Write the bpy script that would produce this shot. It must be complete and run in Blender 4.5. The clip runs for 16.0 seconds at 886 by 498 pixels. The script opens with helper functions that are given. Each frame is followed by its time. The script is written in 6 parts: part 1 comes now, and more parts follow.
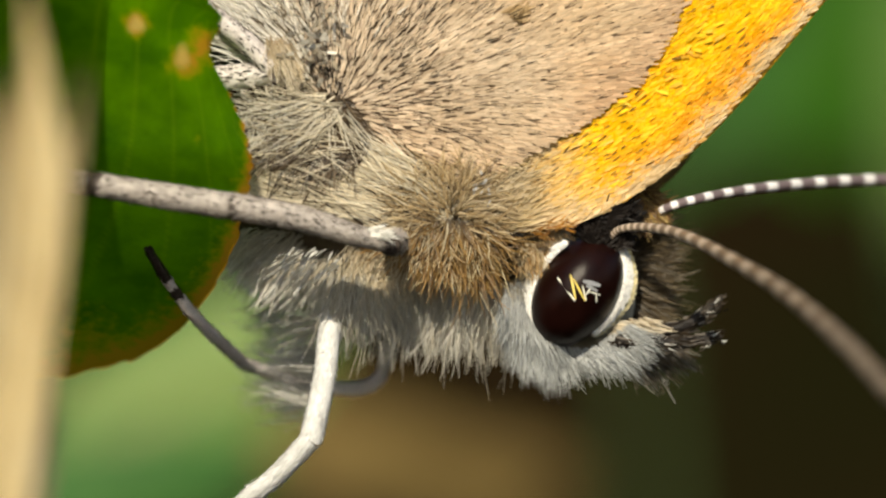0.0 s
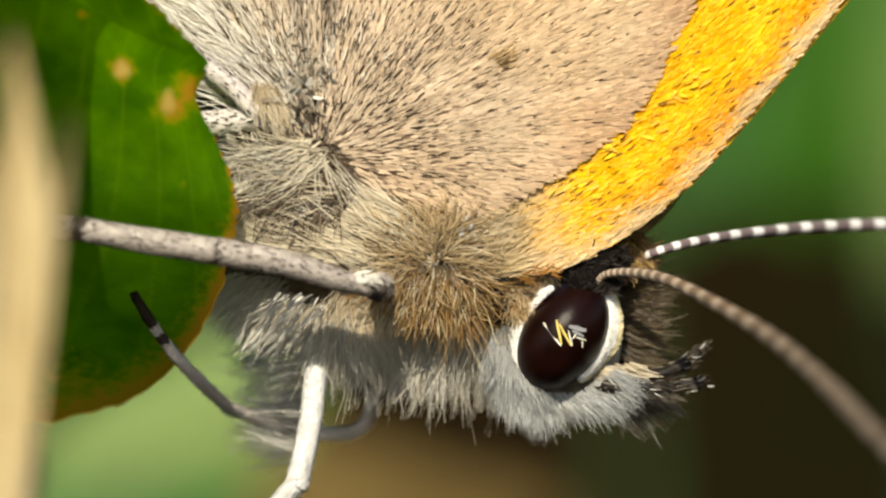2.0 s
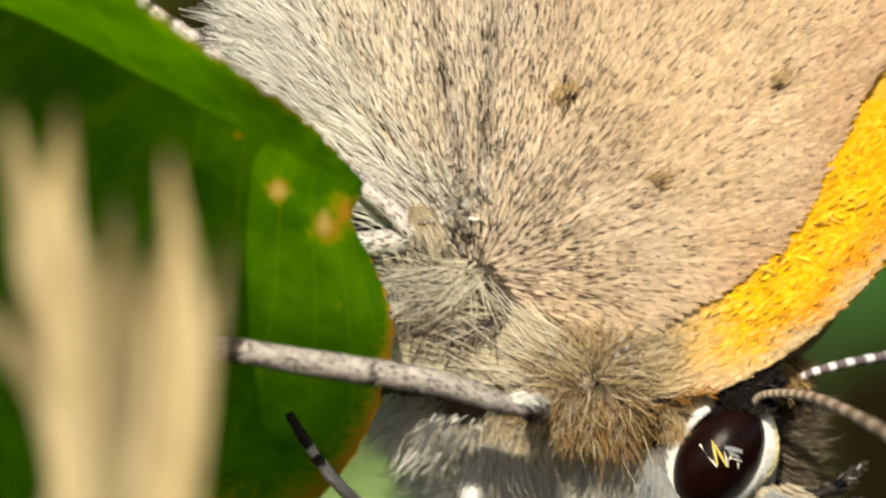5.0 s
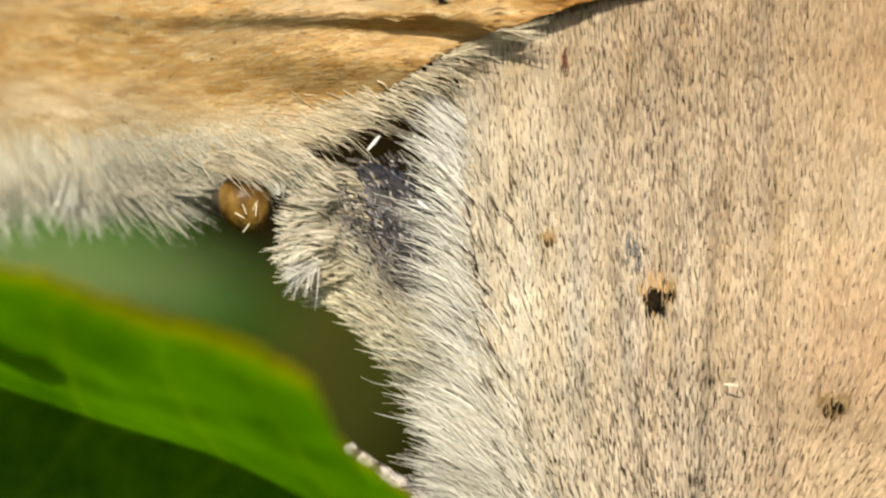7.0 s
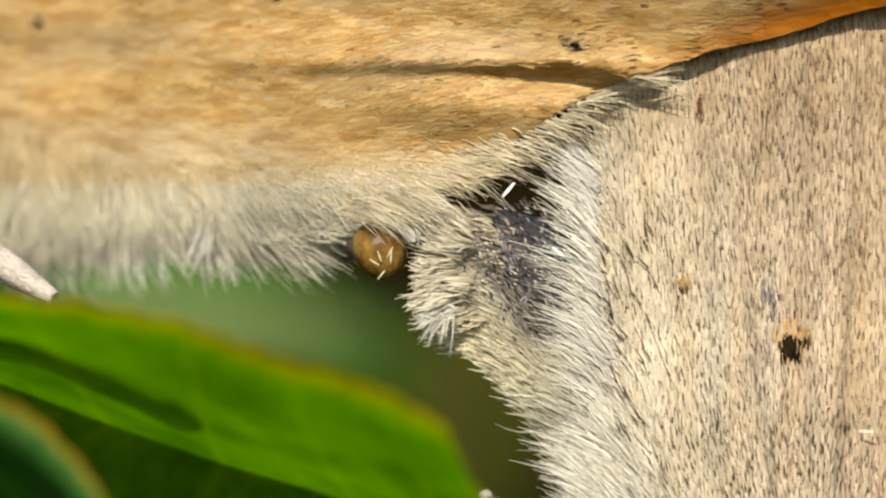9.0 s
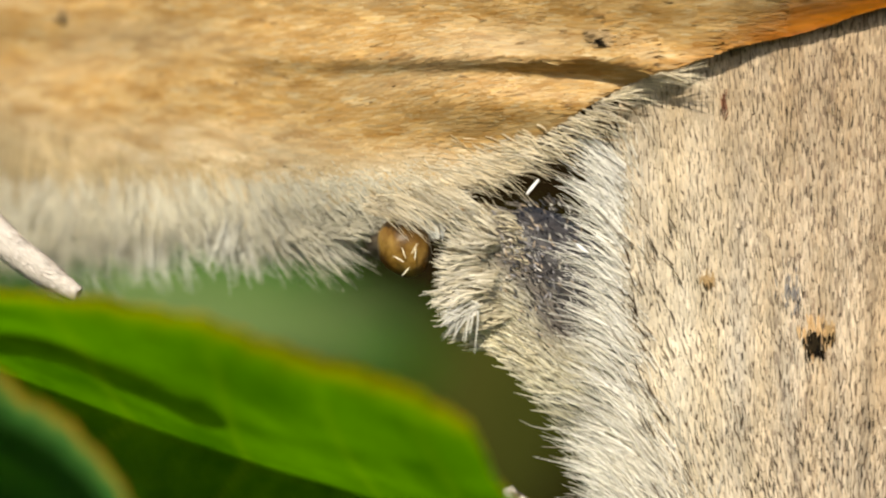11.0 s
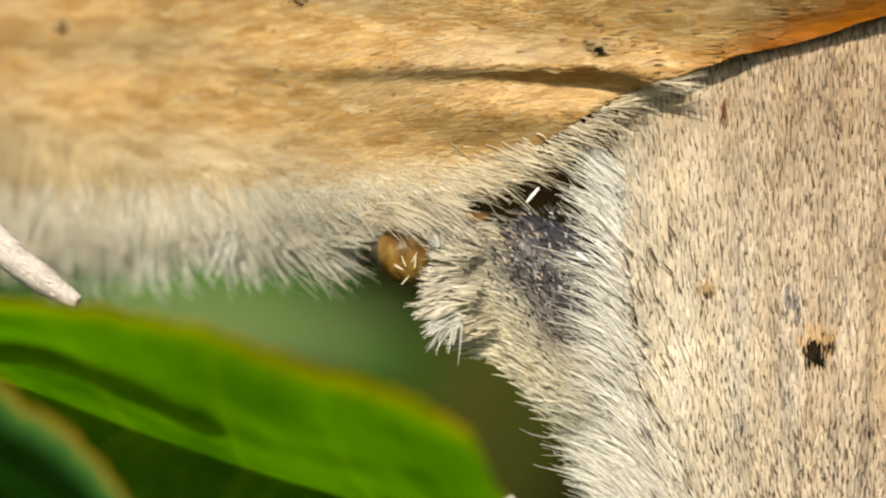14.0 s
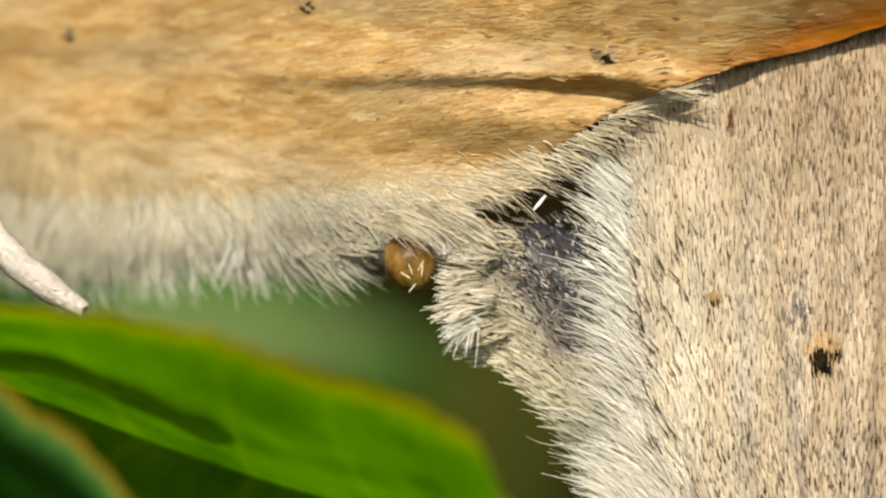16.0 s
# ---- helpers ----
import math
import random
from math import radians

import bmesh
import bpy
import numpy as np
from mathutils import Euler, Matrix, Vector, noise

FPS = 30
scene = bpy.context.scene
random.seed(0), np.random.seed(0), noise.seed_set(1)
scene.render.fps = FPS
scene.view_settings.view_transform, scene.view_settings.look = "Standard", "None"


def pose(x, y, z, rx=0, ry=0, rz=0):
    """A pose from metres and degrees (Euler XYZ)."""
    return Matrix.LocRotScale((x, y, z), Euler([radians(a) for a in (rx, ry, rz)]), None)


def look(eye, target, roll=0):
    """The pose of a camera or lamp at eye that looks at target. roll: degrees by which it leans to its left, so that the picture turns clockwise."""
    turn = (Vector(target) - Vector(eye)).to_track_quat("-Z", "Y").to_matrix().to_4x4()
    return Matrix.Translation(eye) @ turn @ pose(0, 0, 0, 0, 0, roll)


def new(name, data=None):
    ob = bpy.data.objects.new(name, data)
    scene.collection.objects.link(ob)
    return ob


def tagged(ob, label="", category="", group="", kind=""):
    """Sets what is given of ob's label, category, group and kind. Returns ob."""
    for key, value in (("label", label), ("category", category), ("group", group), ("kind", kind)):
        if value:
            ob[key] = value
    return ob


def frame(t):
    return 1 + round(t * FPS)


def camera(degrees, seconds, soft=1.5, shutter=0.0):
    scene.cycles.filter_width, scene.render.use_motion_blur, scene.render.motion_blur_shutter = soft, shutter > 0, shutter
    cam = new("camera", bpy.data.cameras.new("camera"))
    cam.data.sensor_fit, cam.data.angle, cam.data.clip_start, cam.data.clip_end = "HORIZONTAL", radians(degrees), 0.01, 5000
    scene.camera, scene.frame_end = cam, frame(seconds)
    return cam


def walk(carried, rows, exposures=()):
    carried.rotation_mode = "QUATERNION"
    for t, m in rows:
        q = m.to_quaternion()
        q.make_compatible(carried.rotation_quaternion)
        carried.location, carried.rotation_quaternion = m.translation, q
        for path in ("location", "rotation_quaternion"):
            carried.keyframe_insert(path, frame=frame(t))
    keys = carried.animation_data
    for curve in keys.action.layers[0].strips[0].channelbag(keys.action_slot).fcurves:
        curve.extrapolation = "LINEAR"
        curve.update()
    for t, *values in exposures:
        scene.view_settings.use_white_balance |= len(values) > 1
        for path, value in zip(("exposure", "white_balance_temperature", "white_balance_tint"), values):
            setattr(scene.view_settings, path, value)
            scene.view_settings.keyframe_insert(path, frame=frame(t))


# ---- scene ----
# One design unit is 5.5 micrometres; drawn positions (x, z) are in units on the plane of the wing,
# depth y in units away from the lens.
U = 5.5e-6
DIST = 0.10
MID = (784.0, -441.0)

# ---- camera ----
cam = camera(2 * math.degrees(math.atan(784 * U / DIST)), 16.0, soft=2.35, shutter=0.3)
cam.data.dof.use_dof = True
cam.data.dof.focus_distance = DIST
cam.data.dof.aperture_fstop = 140.0


def aim(dx, dz):
    """Pose of the lens, which turns on the spot, with the view centred dx, dz units from the middle."""
    return pose(0, -DIST, 0, 90 + math.degrees(math.atan(dz * U / DIST)), 0, -math.degrees(math.atan(dx * U / DIST)))


PATH = [
    (0.0, -412, -522), (0.5, -408, -504), (1.0, -437, -500), (1.5, -433, -467), (2.0, -437, -442), (2.5, -450, -462),
    (3.0, -436, -470), (3.2, -411, -456), (5.3, -71, -104), (5.5, 0, 0), (6.0, 116, 244), (6.5, 145, 447), (7.0, 206, 562),
    (7.5, 277, 662), (8.0, 332, 691), (8.5, 376, 677), (9.0, 445, 645), (9.5, 474, 646), (9.7, 488, 645),
    (11.8, 488, 626), (12.0, 477, 613), (12.5, 489, 617), (13.0, 500, 625), (13.5, 486, 640), (14.0, 488, 654),
    (14.5, 479, 671), (15.0, 445, 645), (15.5, 489, 639), (16.0, 500, 668),
]
walk(cam, [(t, aim(-a, b)) for t, a, b in PATH], exposures=[(0.0, 0.25, 7300, 7.5), (0.5, 0.32, 7300, 7.5), (1.0, 0.36, 7300, 7.5), (3.2, 0.38, 7300, 7.5), (5.5, 0.34, 7300, 7.5), (6.0, 0.32, 7300, 7.5), (6.5, 0.17, 7300, 7.5), (7.5, 0.22, 7300, 7.5), (16.0, 0.22, 7300, 7.5)])

# ---- world and sun ----
SUN = Vector((-0.14, -0.80, 0.56)).normalized()
world = bpy.data.worlds.new("sky")
scene.world = world
world.use_nodes = True
wn = world.node_tree
sky = wn.nodes.new("ShaderNodeTexSky")
sky.sky_type = "NISHITA"
sky.sun_disc = False
sky.sun_elevation = math.asin(SUN.z)
sky.sun_rotation = math.atan2(SUN.x, SUN.y)
wn.links.new(sky.outputs[0], wn.nodes["Background"].inputs[0])
wn.nodes["Background"].inputs[1].default_value = 0.11
sun_data = bpy.data.lights.new("sun", "SUN")
sun_data.energy, sun_data.angle, sun_data.color = 4.2, radians(0.6), (1.0, 0.93, 0.80)
sun = new("sun", sun_data)
sun.matrix_world = look(SUN * 2, (0, 0, 0))

# ---- materials ----
def node_mat(name):
    m = bpy.data.materials.new(name)
    m.use_nodes = True
    return m, m.node_tree.nodes, m.node_tree.links, m.node_tree.nodes["Principled BSDF"]


def ramp(nodes, stops):
    r = nodes.new("ShaderNodeValToRGB")
    while len(r.color_ramp.elements) < len(stops):
        r.color_ramp.elements.new(0.5)
    for e, (p, c) in zip(r.color_ramp.elements, stops):
        e.position, e.color = p, (*c, 1)
    return r


def noise_tex(nodes, links, scale, detail=4, stretch=None, rough=0.6):
    co = nodes.new("ShaderNodeTexCoord")
    n = nodes.new("ShaderNodeTexNoise")
    n.inputs["Scale"].default_value, n.inputs["Detail"].default_value, n.inputs["Roughness"].default_value = scale, detail, rough
    if stretch:
        mp = nodes.new("ShaderNodeMapping")
        mp.inputs["Scale"].default_value = stretch
        links.new(co.outputs["Object"], mp.inputs[0])
        links.new(mp.outputs[0], n.inputs["Vector"])
    else:
        links.new(co.outputs["Object"], n.inputs["Vector"])
    return n


def surface(name, stops, scale, rough=0.6, bump=0.0, bump_scale=None, spec=0.4, through_light=0.0, stretch=None):
    """A plain grained surface: noise in two scales through a ramp, bump, optional translucency."""
    m, nodes, links, b = node_mat(name)
    n = noise_tex(nodes, links, scale, 5, stretch)
    r = ramp(nodes, stops)
    links.new(n.outputs["Fac"], r.inputs[0])
    links.new(r.outputs[0], b.inputs["Base Color"])
    b.inputs["Roughness"].default_value = rough
    b.inputs["Specular IOR Level"].default_value = spec
    if bump:
        n2 = noise_tex(nodes, links, bump_scale or scale * 4, 3, stretch)
        bp = nodes.new("ShaderNodeBump")
        bp.inputs["Strength"].default_value, bp.inputs["Distance"].default_value = bump, 2e-5
        links.new(n2.outputs["Fac"], bp.inputs["Height"])
        links.new(bp.outputs[0], b.inputs["Normal"])
    if through_light:
        add_translucent(nodes, links, b, r.outputs[0], through_light)
    return m


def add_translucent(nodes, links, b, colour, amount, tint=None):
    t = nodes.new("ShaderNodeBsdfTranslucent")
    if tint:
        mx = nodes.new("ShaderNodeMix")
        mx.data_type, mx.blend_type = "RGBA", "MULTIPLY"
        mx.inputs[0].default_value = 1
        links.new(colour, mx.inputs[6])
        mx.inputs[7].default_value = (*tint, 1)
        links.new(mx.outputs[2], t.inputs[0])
    else:
        links.new(colour, t.inputs[0])
    mix = nodes.new("ShaderNodeMixShader")
    mix.inputs[0].default_value = amount
    links.new(b.outputs[0], mix.inputs[1])
    links.new(t.outputs[0], mix.inputs[2])
    links.new(mix.outputs[0], nodes["Material Output"].inputs[0])


def pigment_mat(name, rough=0.55, spec=0.3, lo=0.72, hi=1.18, through_light=0.2, coarse=900.0):
    """Hair and scales: the pigment attribute, varied hair by hair and in soft patches."""
    m, nodes, links, b = node_mat(name)
    a = nodes.new("ShaderNodeAttribute")
    a.attribute_name = "pigment"
    g = nodes.new("ShaderNodeNewGeometry")
    mr = nodes.new("ShaderNodeMapRange")
    mr.inputs[3].default_value, mr.inputs[4].default_value = lo, hi
    links.new(g.outputs["Random Per Island"], mr.inputs[0])
    n = noise_tex(nodes, links, coarse, 3)
    mr2 = nodes.new("ShaderNodeMapRange")
    mr2.inputs[1].default_value, mr2.inputs[2].default_value = 0.3, 0.7
    mr2.inputs[3].default_value, mr2.inputs[4].default_value = 0.86, 1.12
    links.new(n.outputs["Fac"], mr2.inputs[0])
    mu = nodes.new("ShaderNodeMath")
    mu.operation = "MULTIPLY"
    links.new(mr.outputs[0], mu.inputs[0])
    links.new(mr2.outputs[0], mu.inputs[1])
    sc = nodes.new("ShaderNodeVectorMath")
    sc.operation = "SCALE"
    links.new(a.outputs["Color"], sc.inputs[0])
    links.new(mu.outputs[0], sc.inputs["Scale"])
    links.new(sc.outputs[0], b.inputs["Base Color"])
    b.inputs["Roughness"].default_value = rough
    b.inputs["Specular IOR Level"].default_value = spec
    if through_light:
        add_translucent(nodes, links, b, sc.outputs[0], through_light)
    return m


def leaf_mat(name, dark, light, glow=0.35, rim=(0.36, 0.20, 0.018), sheer=(1.9, 2.1, 0.42)):
    """Leaf blade: green with mottling, pale side veins, and a rusty margin from the rim attribute."""
    m, nodes, links, b = node_mat(name)
    n = noise_tex(nodes, links, 1100, 6)
    fine = noise_tex(nodes, links, 4200, 5)
    blend = nodes.new("ShaderNodeMath")
    blend.operation = "MULTIPLY_ADD"
    links.new(fine.outputs["Fac"], blend.inputs[0])
    blend.inputs[1].default_value = 0.22
    half = nodes.new("ShaderNodeMath")
    half.operation = "MULTIPLY_ADD"
    links.new(n.outputs["Fac"], half.inputs[0])
    half.inputs[1].default_value, half.inputs[2].default_value = 1.0, -0.11
    links.new(half.outputs[0], blend.inputs[2])
    r = ramp(nodes, [(0.3, dark), (0.72, light)])
    links.new(blend.outputs[0], r.inputs[0])
    at = nodes.new("ShaderNodeAttribute")
    at.attribute_name = "vein"
    mv = nodes.new("ShaderNodeMix")
    mv.data_type = "RGBA"
    links.new(at.outputs["Fac"], mv.inputs[0])
    links.new(r.outputs[0], mv.inputs[6])
    mv.inputs[7].default_value = (light[0] * 1.9 + 0.02, light[1] * 1.35, light[2] * 1.8 + 0.01, 1)
    ar = nodes.new("ShaderNodeAttribute")
    ar.attribute_name = "rim"
    n3 = noise_tex(nodes, links, 9000, 4)
    mm = nodes.new("ShaderNodeMath")
    mm.operation = "MULTIPLY_ADD"
    links.new(n3.outputs["Fac"], mm.inputs[0])
    mm.inputs[1].default_value, mm.inputs[2].default_value = 0.9, -0.45
    ad = nodes.new("ShaderNodeMath")
    ad.operation = "ADD"
    links.new(ar.outputs["Fac"], ad.inputs[0])
    links.new(mm.outputs[0], ad.inputs[1])
    sm = nodes.new("ShaderNodeMapRange")
    sm.inputs[1].default_value, sm.inputs[2].default_value = 0.25, 0.8
    links.new(ad.outputs[0], sm.inputs[0])
    rr = ramp(nodes, [(0.0, light), (0.5, (0.30, 0.27, 0.008)), (1.0, rim)])
    links.new(sm.outputs[0], rr.inputs[0])
    mr = nodes.new("ShaderNodeMix")
    mr.data_type = "RGBA"
    links.new(sm.outputs[0], mr.inputs[0])
    links.new(mv.outputs[2], mr.inputs[6])
    links.new(rr.outputs[0], mr.inputs[7])
    ap = nodes.new("ShaderNodeAttribute")
    ap.attribute_name = "pale"
    green = mr
    mr = nodes.new("ShaderNodeMix")
    mr.data_type = "RGBA"
    links.new(ap.outputs["Fac"], mr.inputs[0])
    links.new(green.outputs[2], mr.inputs[6])
    mr.inputs[7].default_value = (0.50, 0.38, 0.16, 1)
    links.new(mr.outputs[2], b.inputs["Base Color"])
    b.inputs["Roughness"].default_value = 0.5
    b.inputs["Specular IOR Level"].default_value = 0.16
    bp = nodes.new("ShaderNodeBump")
    bp.inputs["Strength"].default_value, bp.inputs["Distance"].default_value = 0.25, 1e-5
    nb = noise_tex(nodes, links, 14000, 3)
    links.new(nb.outputs["Fac"], bp.inputs["Height"])
    links.new(bp.outputs[0], b.inputs["Normal"])
    add_translucent(nodes, links, b, mr.outputs[2], glow, sheer)
    return m


M_SCALE = pigment_mat("wing_scales", rough=0.5, spec=0.25, through_light=0.15, lo=0.82, hi=1.14)
M_SPOT = pigment_mat("black_wing_scales", rough=0.85, spec=0.04, through_light=0.0, lo=0.8, hi=1.1)
M_HAIR = pigment_mat("body_hair", rough=0.42, spec=0.4, through_light=0.24, lo=0.72, hi=1.15)
M_FRINGE = pigment_mat("fringe_hair", rough=0.5, spec=0.25, through_light=0.3, lo=0.86, hi=1.1)
M_CUTICLE = pigment_mat("leg_scales", rough=0.5, spec=0.3, through_light=0.05, lo=0.88, hi=1.08, coarse=4000)
M_MEMBRANE_TAN = surface("orange_tan_membrane", [(0.3, (0.40, 0.24, 0.09)), (0.7, (0.52, 0.33, 0.14))], 3000, 0.6, 0.3)
M_MEMBRANE_GOLD = surface("forewing_membrane", [(0.3, (0.55, 0.28, 0.01)), (0.7, (0.75, 0.42, 0.02))], 3000, 0.6, 0.3)
M_BODY = surface("body_cuticle", [(0.3, (0.05, 0.035, 0.025)), (0.7, (0.16, 0.12, 0.08))], 5000, 0.5, 0.4)
M_UNDER = surface("pale_cuticle", [(0.3, (0.28, 0.25, 0.20)), (0.7, (0.5, 0.46, 0.38))], 5000, 0.6, 0.4)
M_DARKSKIN = surface("slate_skin", [(0.3, (0.020, 0.018, 0.020)), (0.7, (0.085, 0.078, 0.085))], 9000, 0.36, 0.6, spec=0.5)
M_EYE = surface("eye_gloss", [(0.3, (0.006, 0.0015, 0.001)), (0.8, (0.014, 0.004, 0.003))], 4000, 0.28, 0.12, 160000, spec=0.16)
M_AMBER = surface("amber_skin", [(0.36, (0.035, 0.016, 0.003)), (0.5, (0.15, 0.075, 0.012)), (0.68, (0.30, 0.18, 0.045))], 4200, 0.42, 0.4, 20000, spec=0.35)
M_BLACK = surface("black_scales", [(0.3, (0.005, 0.004, 0.004)), (0.7, (0.018, 0.014, 0.012))], 9000, 0.5, 0.5, spec=0.2)
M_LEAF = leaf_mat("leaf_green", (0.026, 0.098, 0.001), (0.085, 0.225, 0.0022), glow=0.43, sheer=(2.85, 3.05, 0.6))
M_LEAF2 = leaf_mat("leaf_deep_green", (0.016, 0.07, 0.012), (0.045, 0.16, 0.03), glow=0.2)
M_LEAF_PALE = leaf_mat("leaf_pale_green", (0.13, 0.24, 0.06), (0.24, 0.36, 0.12), glow=0.3)
M_LEAF_FAR = leaf_mat("leaf_far_green", (0.014, 0.074, 0.002), (0.034, 0.148, 0.006), glow=0.3)
M_LEAF_GREY = leaf_mat("leaf_grey_green", (0.075, 0.15, 0.038), (0.14, 0.235, 0.07), glow=0.25)
M_DEAD = surface("dead_leaf", [(0.3, (0.13, 0.09, 0.03)), (0.7, (0.27, 0.19, 0.07))], 300, 0.8, 0.4, 2000, spec=0.1, through_light=0.15)
M_STEM = surface("green_stem", [(0.3, (0.012, 0.03, 0.005)), (0.7, (0.03, 0.06, 0.012))], 900, 0.55, 0.3)
M_STRAW = surface("dry_straw", [(0.25, (0.34, 0.25, 0.12)), (0.5, (0.58, 0.47, 0.26)), (0.75, (0.78, 0.68, 0.45))], 700, 0.7, 0.5, 6000, through_light=0.25, stretch=(5, 5, 0.7))


def vary_by_object(m, lo, hi):
    """Each object of a material a little lighter or darker."""
    nodes, links = m.node_tree.nodes, m.node_tree.links
    old = nodes["Principled BSDF"].inputs["Base Color"].links[0].from_socket
    info = nodes.new("ShaderNodeObjectInfo")
    mr = nodes.new("ShaderNodeMapRange")
    mr.inputs[3].default_value, mr.inputs[4].default_value = lo, hi
    links.new(info.outputs["Random"], mr.inputs[0])
    sc = nodes.new("ShaderNodeVectorMath")
    sc.operation = "SCALE"
    links.new(old, sc.inputs[0])
    links.new(mr.outputs[0], sc.inputs["Scale"])
    links.new(sc.outputs[0], nodes["Principled BSDF"].inputs["Base Color"])


vary_by_object(M_STRAW, 0.5, 1.3)
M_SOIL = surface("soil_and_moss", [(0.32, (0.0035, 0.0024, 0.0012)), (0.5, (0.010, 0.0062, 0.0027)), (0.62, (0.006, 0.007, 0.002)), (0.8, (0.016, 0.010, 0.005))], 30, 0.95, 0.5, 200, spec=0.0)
M_OLIVE = surface("wilted_leaf", [(0.3, (0.022, 0.030, 0.004)), (0.7, (0.065, 0.066, 0.012))], 300, 0.8, 0.3, 2000, spec=0.05, through_light=0.15)

# ---- building helpers ----
RNG = np.random.default_rng(7)


def place(p):
    """Design units (x, y, z) to metres; x and z are bearings, so they widen with depth y."""
    p = np.asarray(p, float).reshape(-1, 3)
    k = (DIST + p[:, 1] * U) / DIST
    return np.stack([(p[:, 0] - MID[0]) * U * k, p[:, 1] * U, (p[:, 2] - MID[1]) * U * k], 1)


def thing(name, at, label, category, group="", kind=""):
    ob = new(name)
    ob.empty_display_size = 0.001
    ob.location = Vector(place(at)[0])
    return tagged(ob, label, category, group, kind)


def link_mesh(name, me, material, parent, label=""):
    ob = new(name, me)
    me.materials.append(material)
    if parent is not None:
        ob.parent = parent
        if parent.type == "EMPTY":
            ob.matrix_parent_inverse = Matrix.Translation(-Vector(parent.location))
    if label:
        ob["label"] = label
    return ob


def mesh_part(name, verts, faces, material, parent, label="", pigment=None, values=None, smooth=True):
    """One mesh from arrays in design units; faces is an (n, 4) or (n, 3) array."""
    w = place(verts)
    faces = np.asarray(faces, np.int32)
    n, c = faces.shape
    me = bpy.data.meshes.new(name)
    me.vertices.add(len(w))
    me.vertices.foreach_set("co", w.astype(np.float32).ravel())
    me.loops.add(n * c)
    me.loops.foreach_set("vertex_index", faces.ravel())
    me.polygons.add(n)
    me.polygons.foreach_set("loop_start", np.arange(0, n * c, c, dtype=np.int32))
    me.polygons.foreach_set("use_smooth", np.full(n, smooth))
    me.update(calc_edges=True)
    me.validate()
    if pigment is not None:
        a = me.attributes.new("pigment", "FLOAT_COLOR", "POINT")
        a.data.foreach_set("color", np.concatenate([pigment, np.ones((len(pigment), 1))], 1).astype(np.float32).ravel())
    for key, v in (values or {}).items():
        a = me.attributes.new(key, "FLOAT", "POINT")
        a.data.foreach_set("value", np.asarray(v, np.float32))
    return link_mesh(name, me, material, parent, label)


def spline(pts, n, closed=False):
    """Catmull-Rom curve through pts, n samples."""
    p = np.asarray(pts, float)
    m = len(p)
    t = np.linspace(0, m if closed else m - 1, n, endpoint=not closed)
    i = np.minimum(t.astype(int), m - 1 if closed else m - 2)
    f = (t - i)[:, None]
    g = (lambda k: p[k % m]) if closed else (lambda k: p[np.clip(k, 0, m - 1)])
    a, b, c, d = g(i - 1), g(i), g(i + 1), g(i + 2)
    return 0.5 * (2 * b + (c - a) * f + (2 * a - 5 * b + 4 * c - d) * f**2 + (3 * b - a - 3 * c + d) * f**3)


def inside(x, z, poly):
    r = np.zeros(len(x), bool)
    px, pz = poly[:, 0], poly[:, 1]
    for k in range(len(poly)):
        j = k - 1
        cut = (pz[k] > z) != (pz[j] > z)
        with np.errstate(divide="ignore", invalid="ignore"):
            r ^= cut & (x < (px[j] - px[k]) * (z - pz[k]) / (pz[j] - pz[k]) + px[k])
    return r


def scatter(poly, n):
    """About n random places inside a closed outline."""
    lo, hi = poly.min(0), poly.max(0)
    q = RNG.uniform(lo, hi, (n * 4, 2))
    q = q[inside(q[:, 0], q[:, 1], poly)]
    return q[:n]


def soft(x, z, size, seed=0.0):
    """Smooth wandering value in -1..1."""
    a = np.sin(x / size + 1.7 * np.sin(z / size * 0.7 + seed) + seed)
    b = np.sin(z / size * 1.3 + 1.3 * np.sin(x / size * 0.9 - seed) + 2 * seed)
    return 0.5 * (a + b)


def unit(v):
    return v / np.maximum(np.linalg.norm(v, axis=1, keepdims=True), 1e-9)


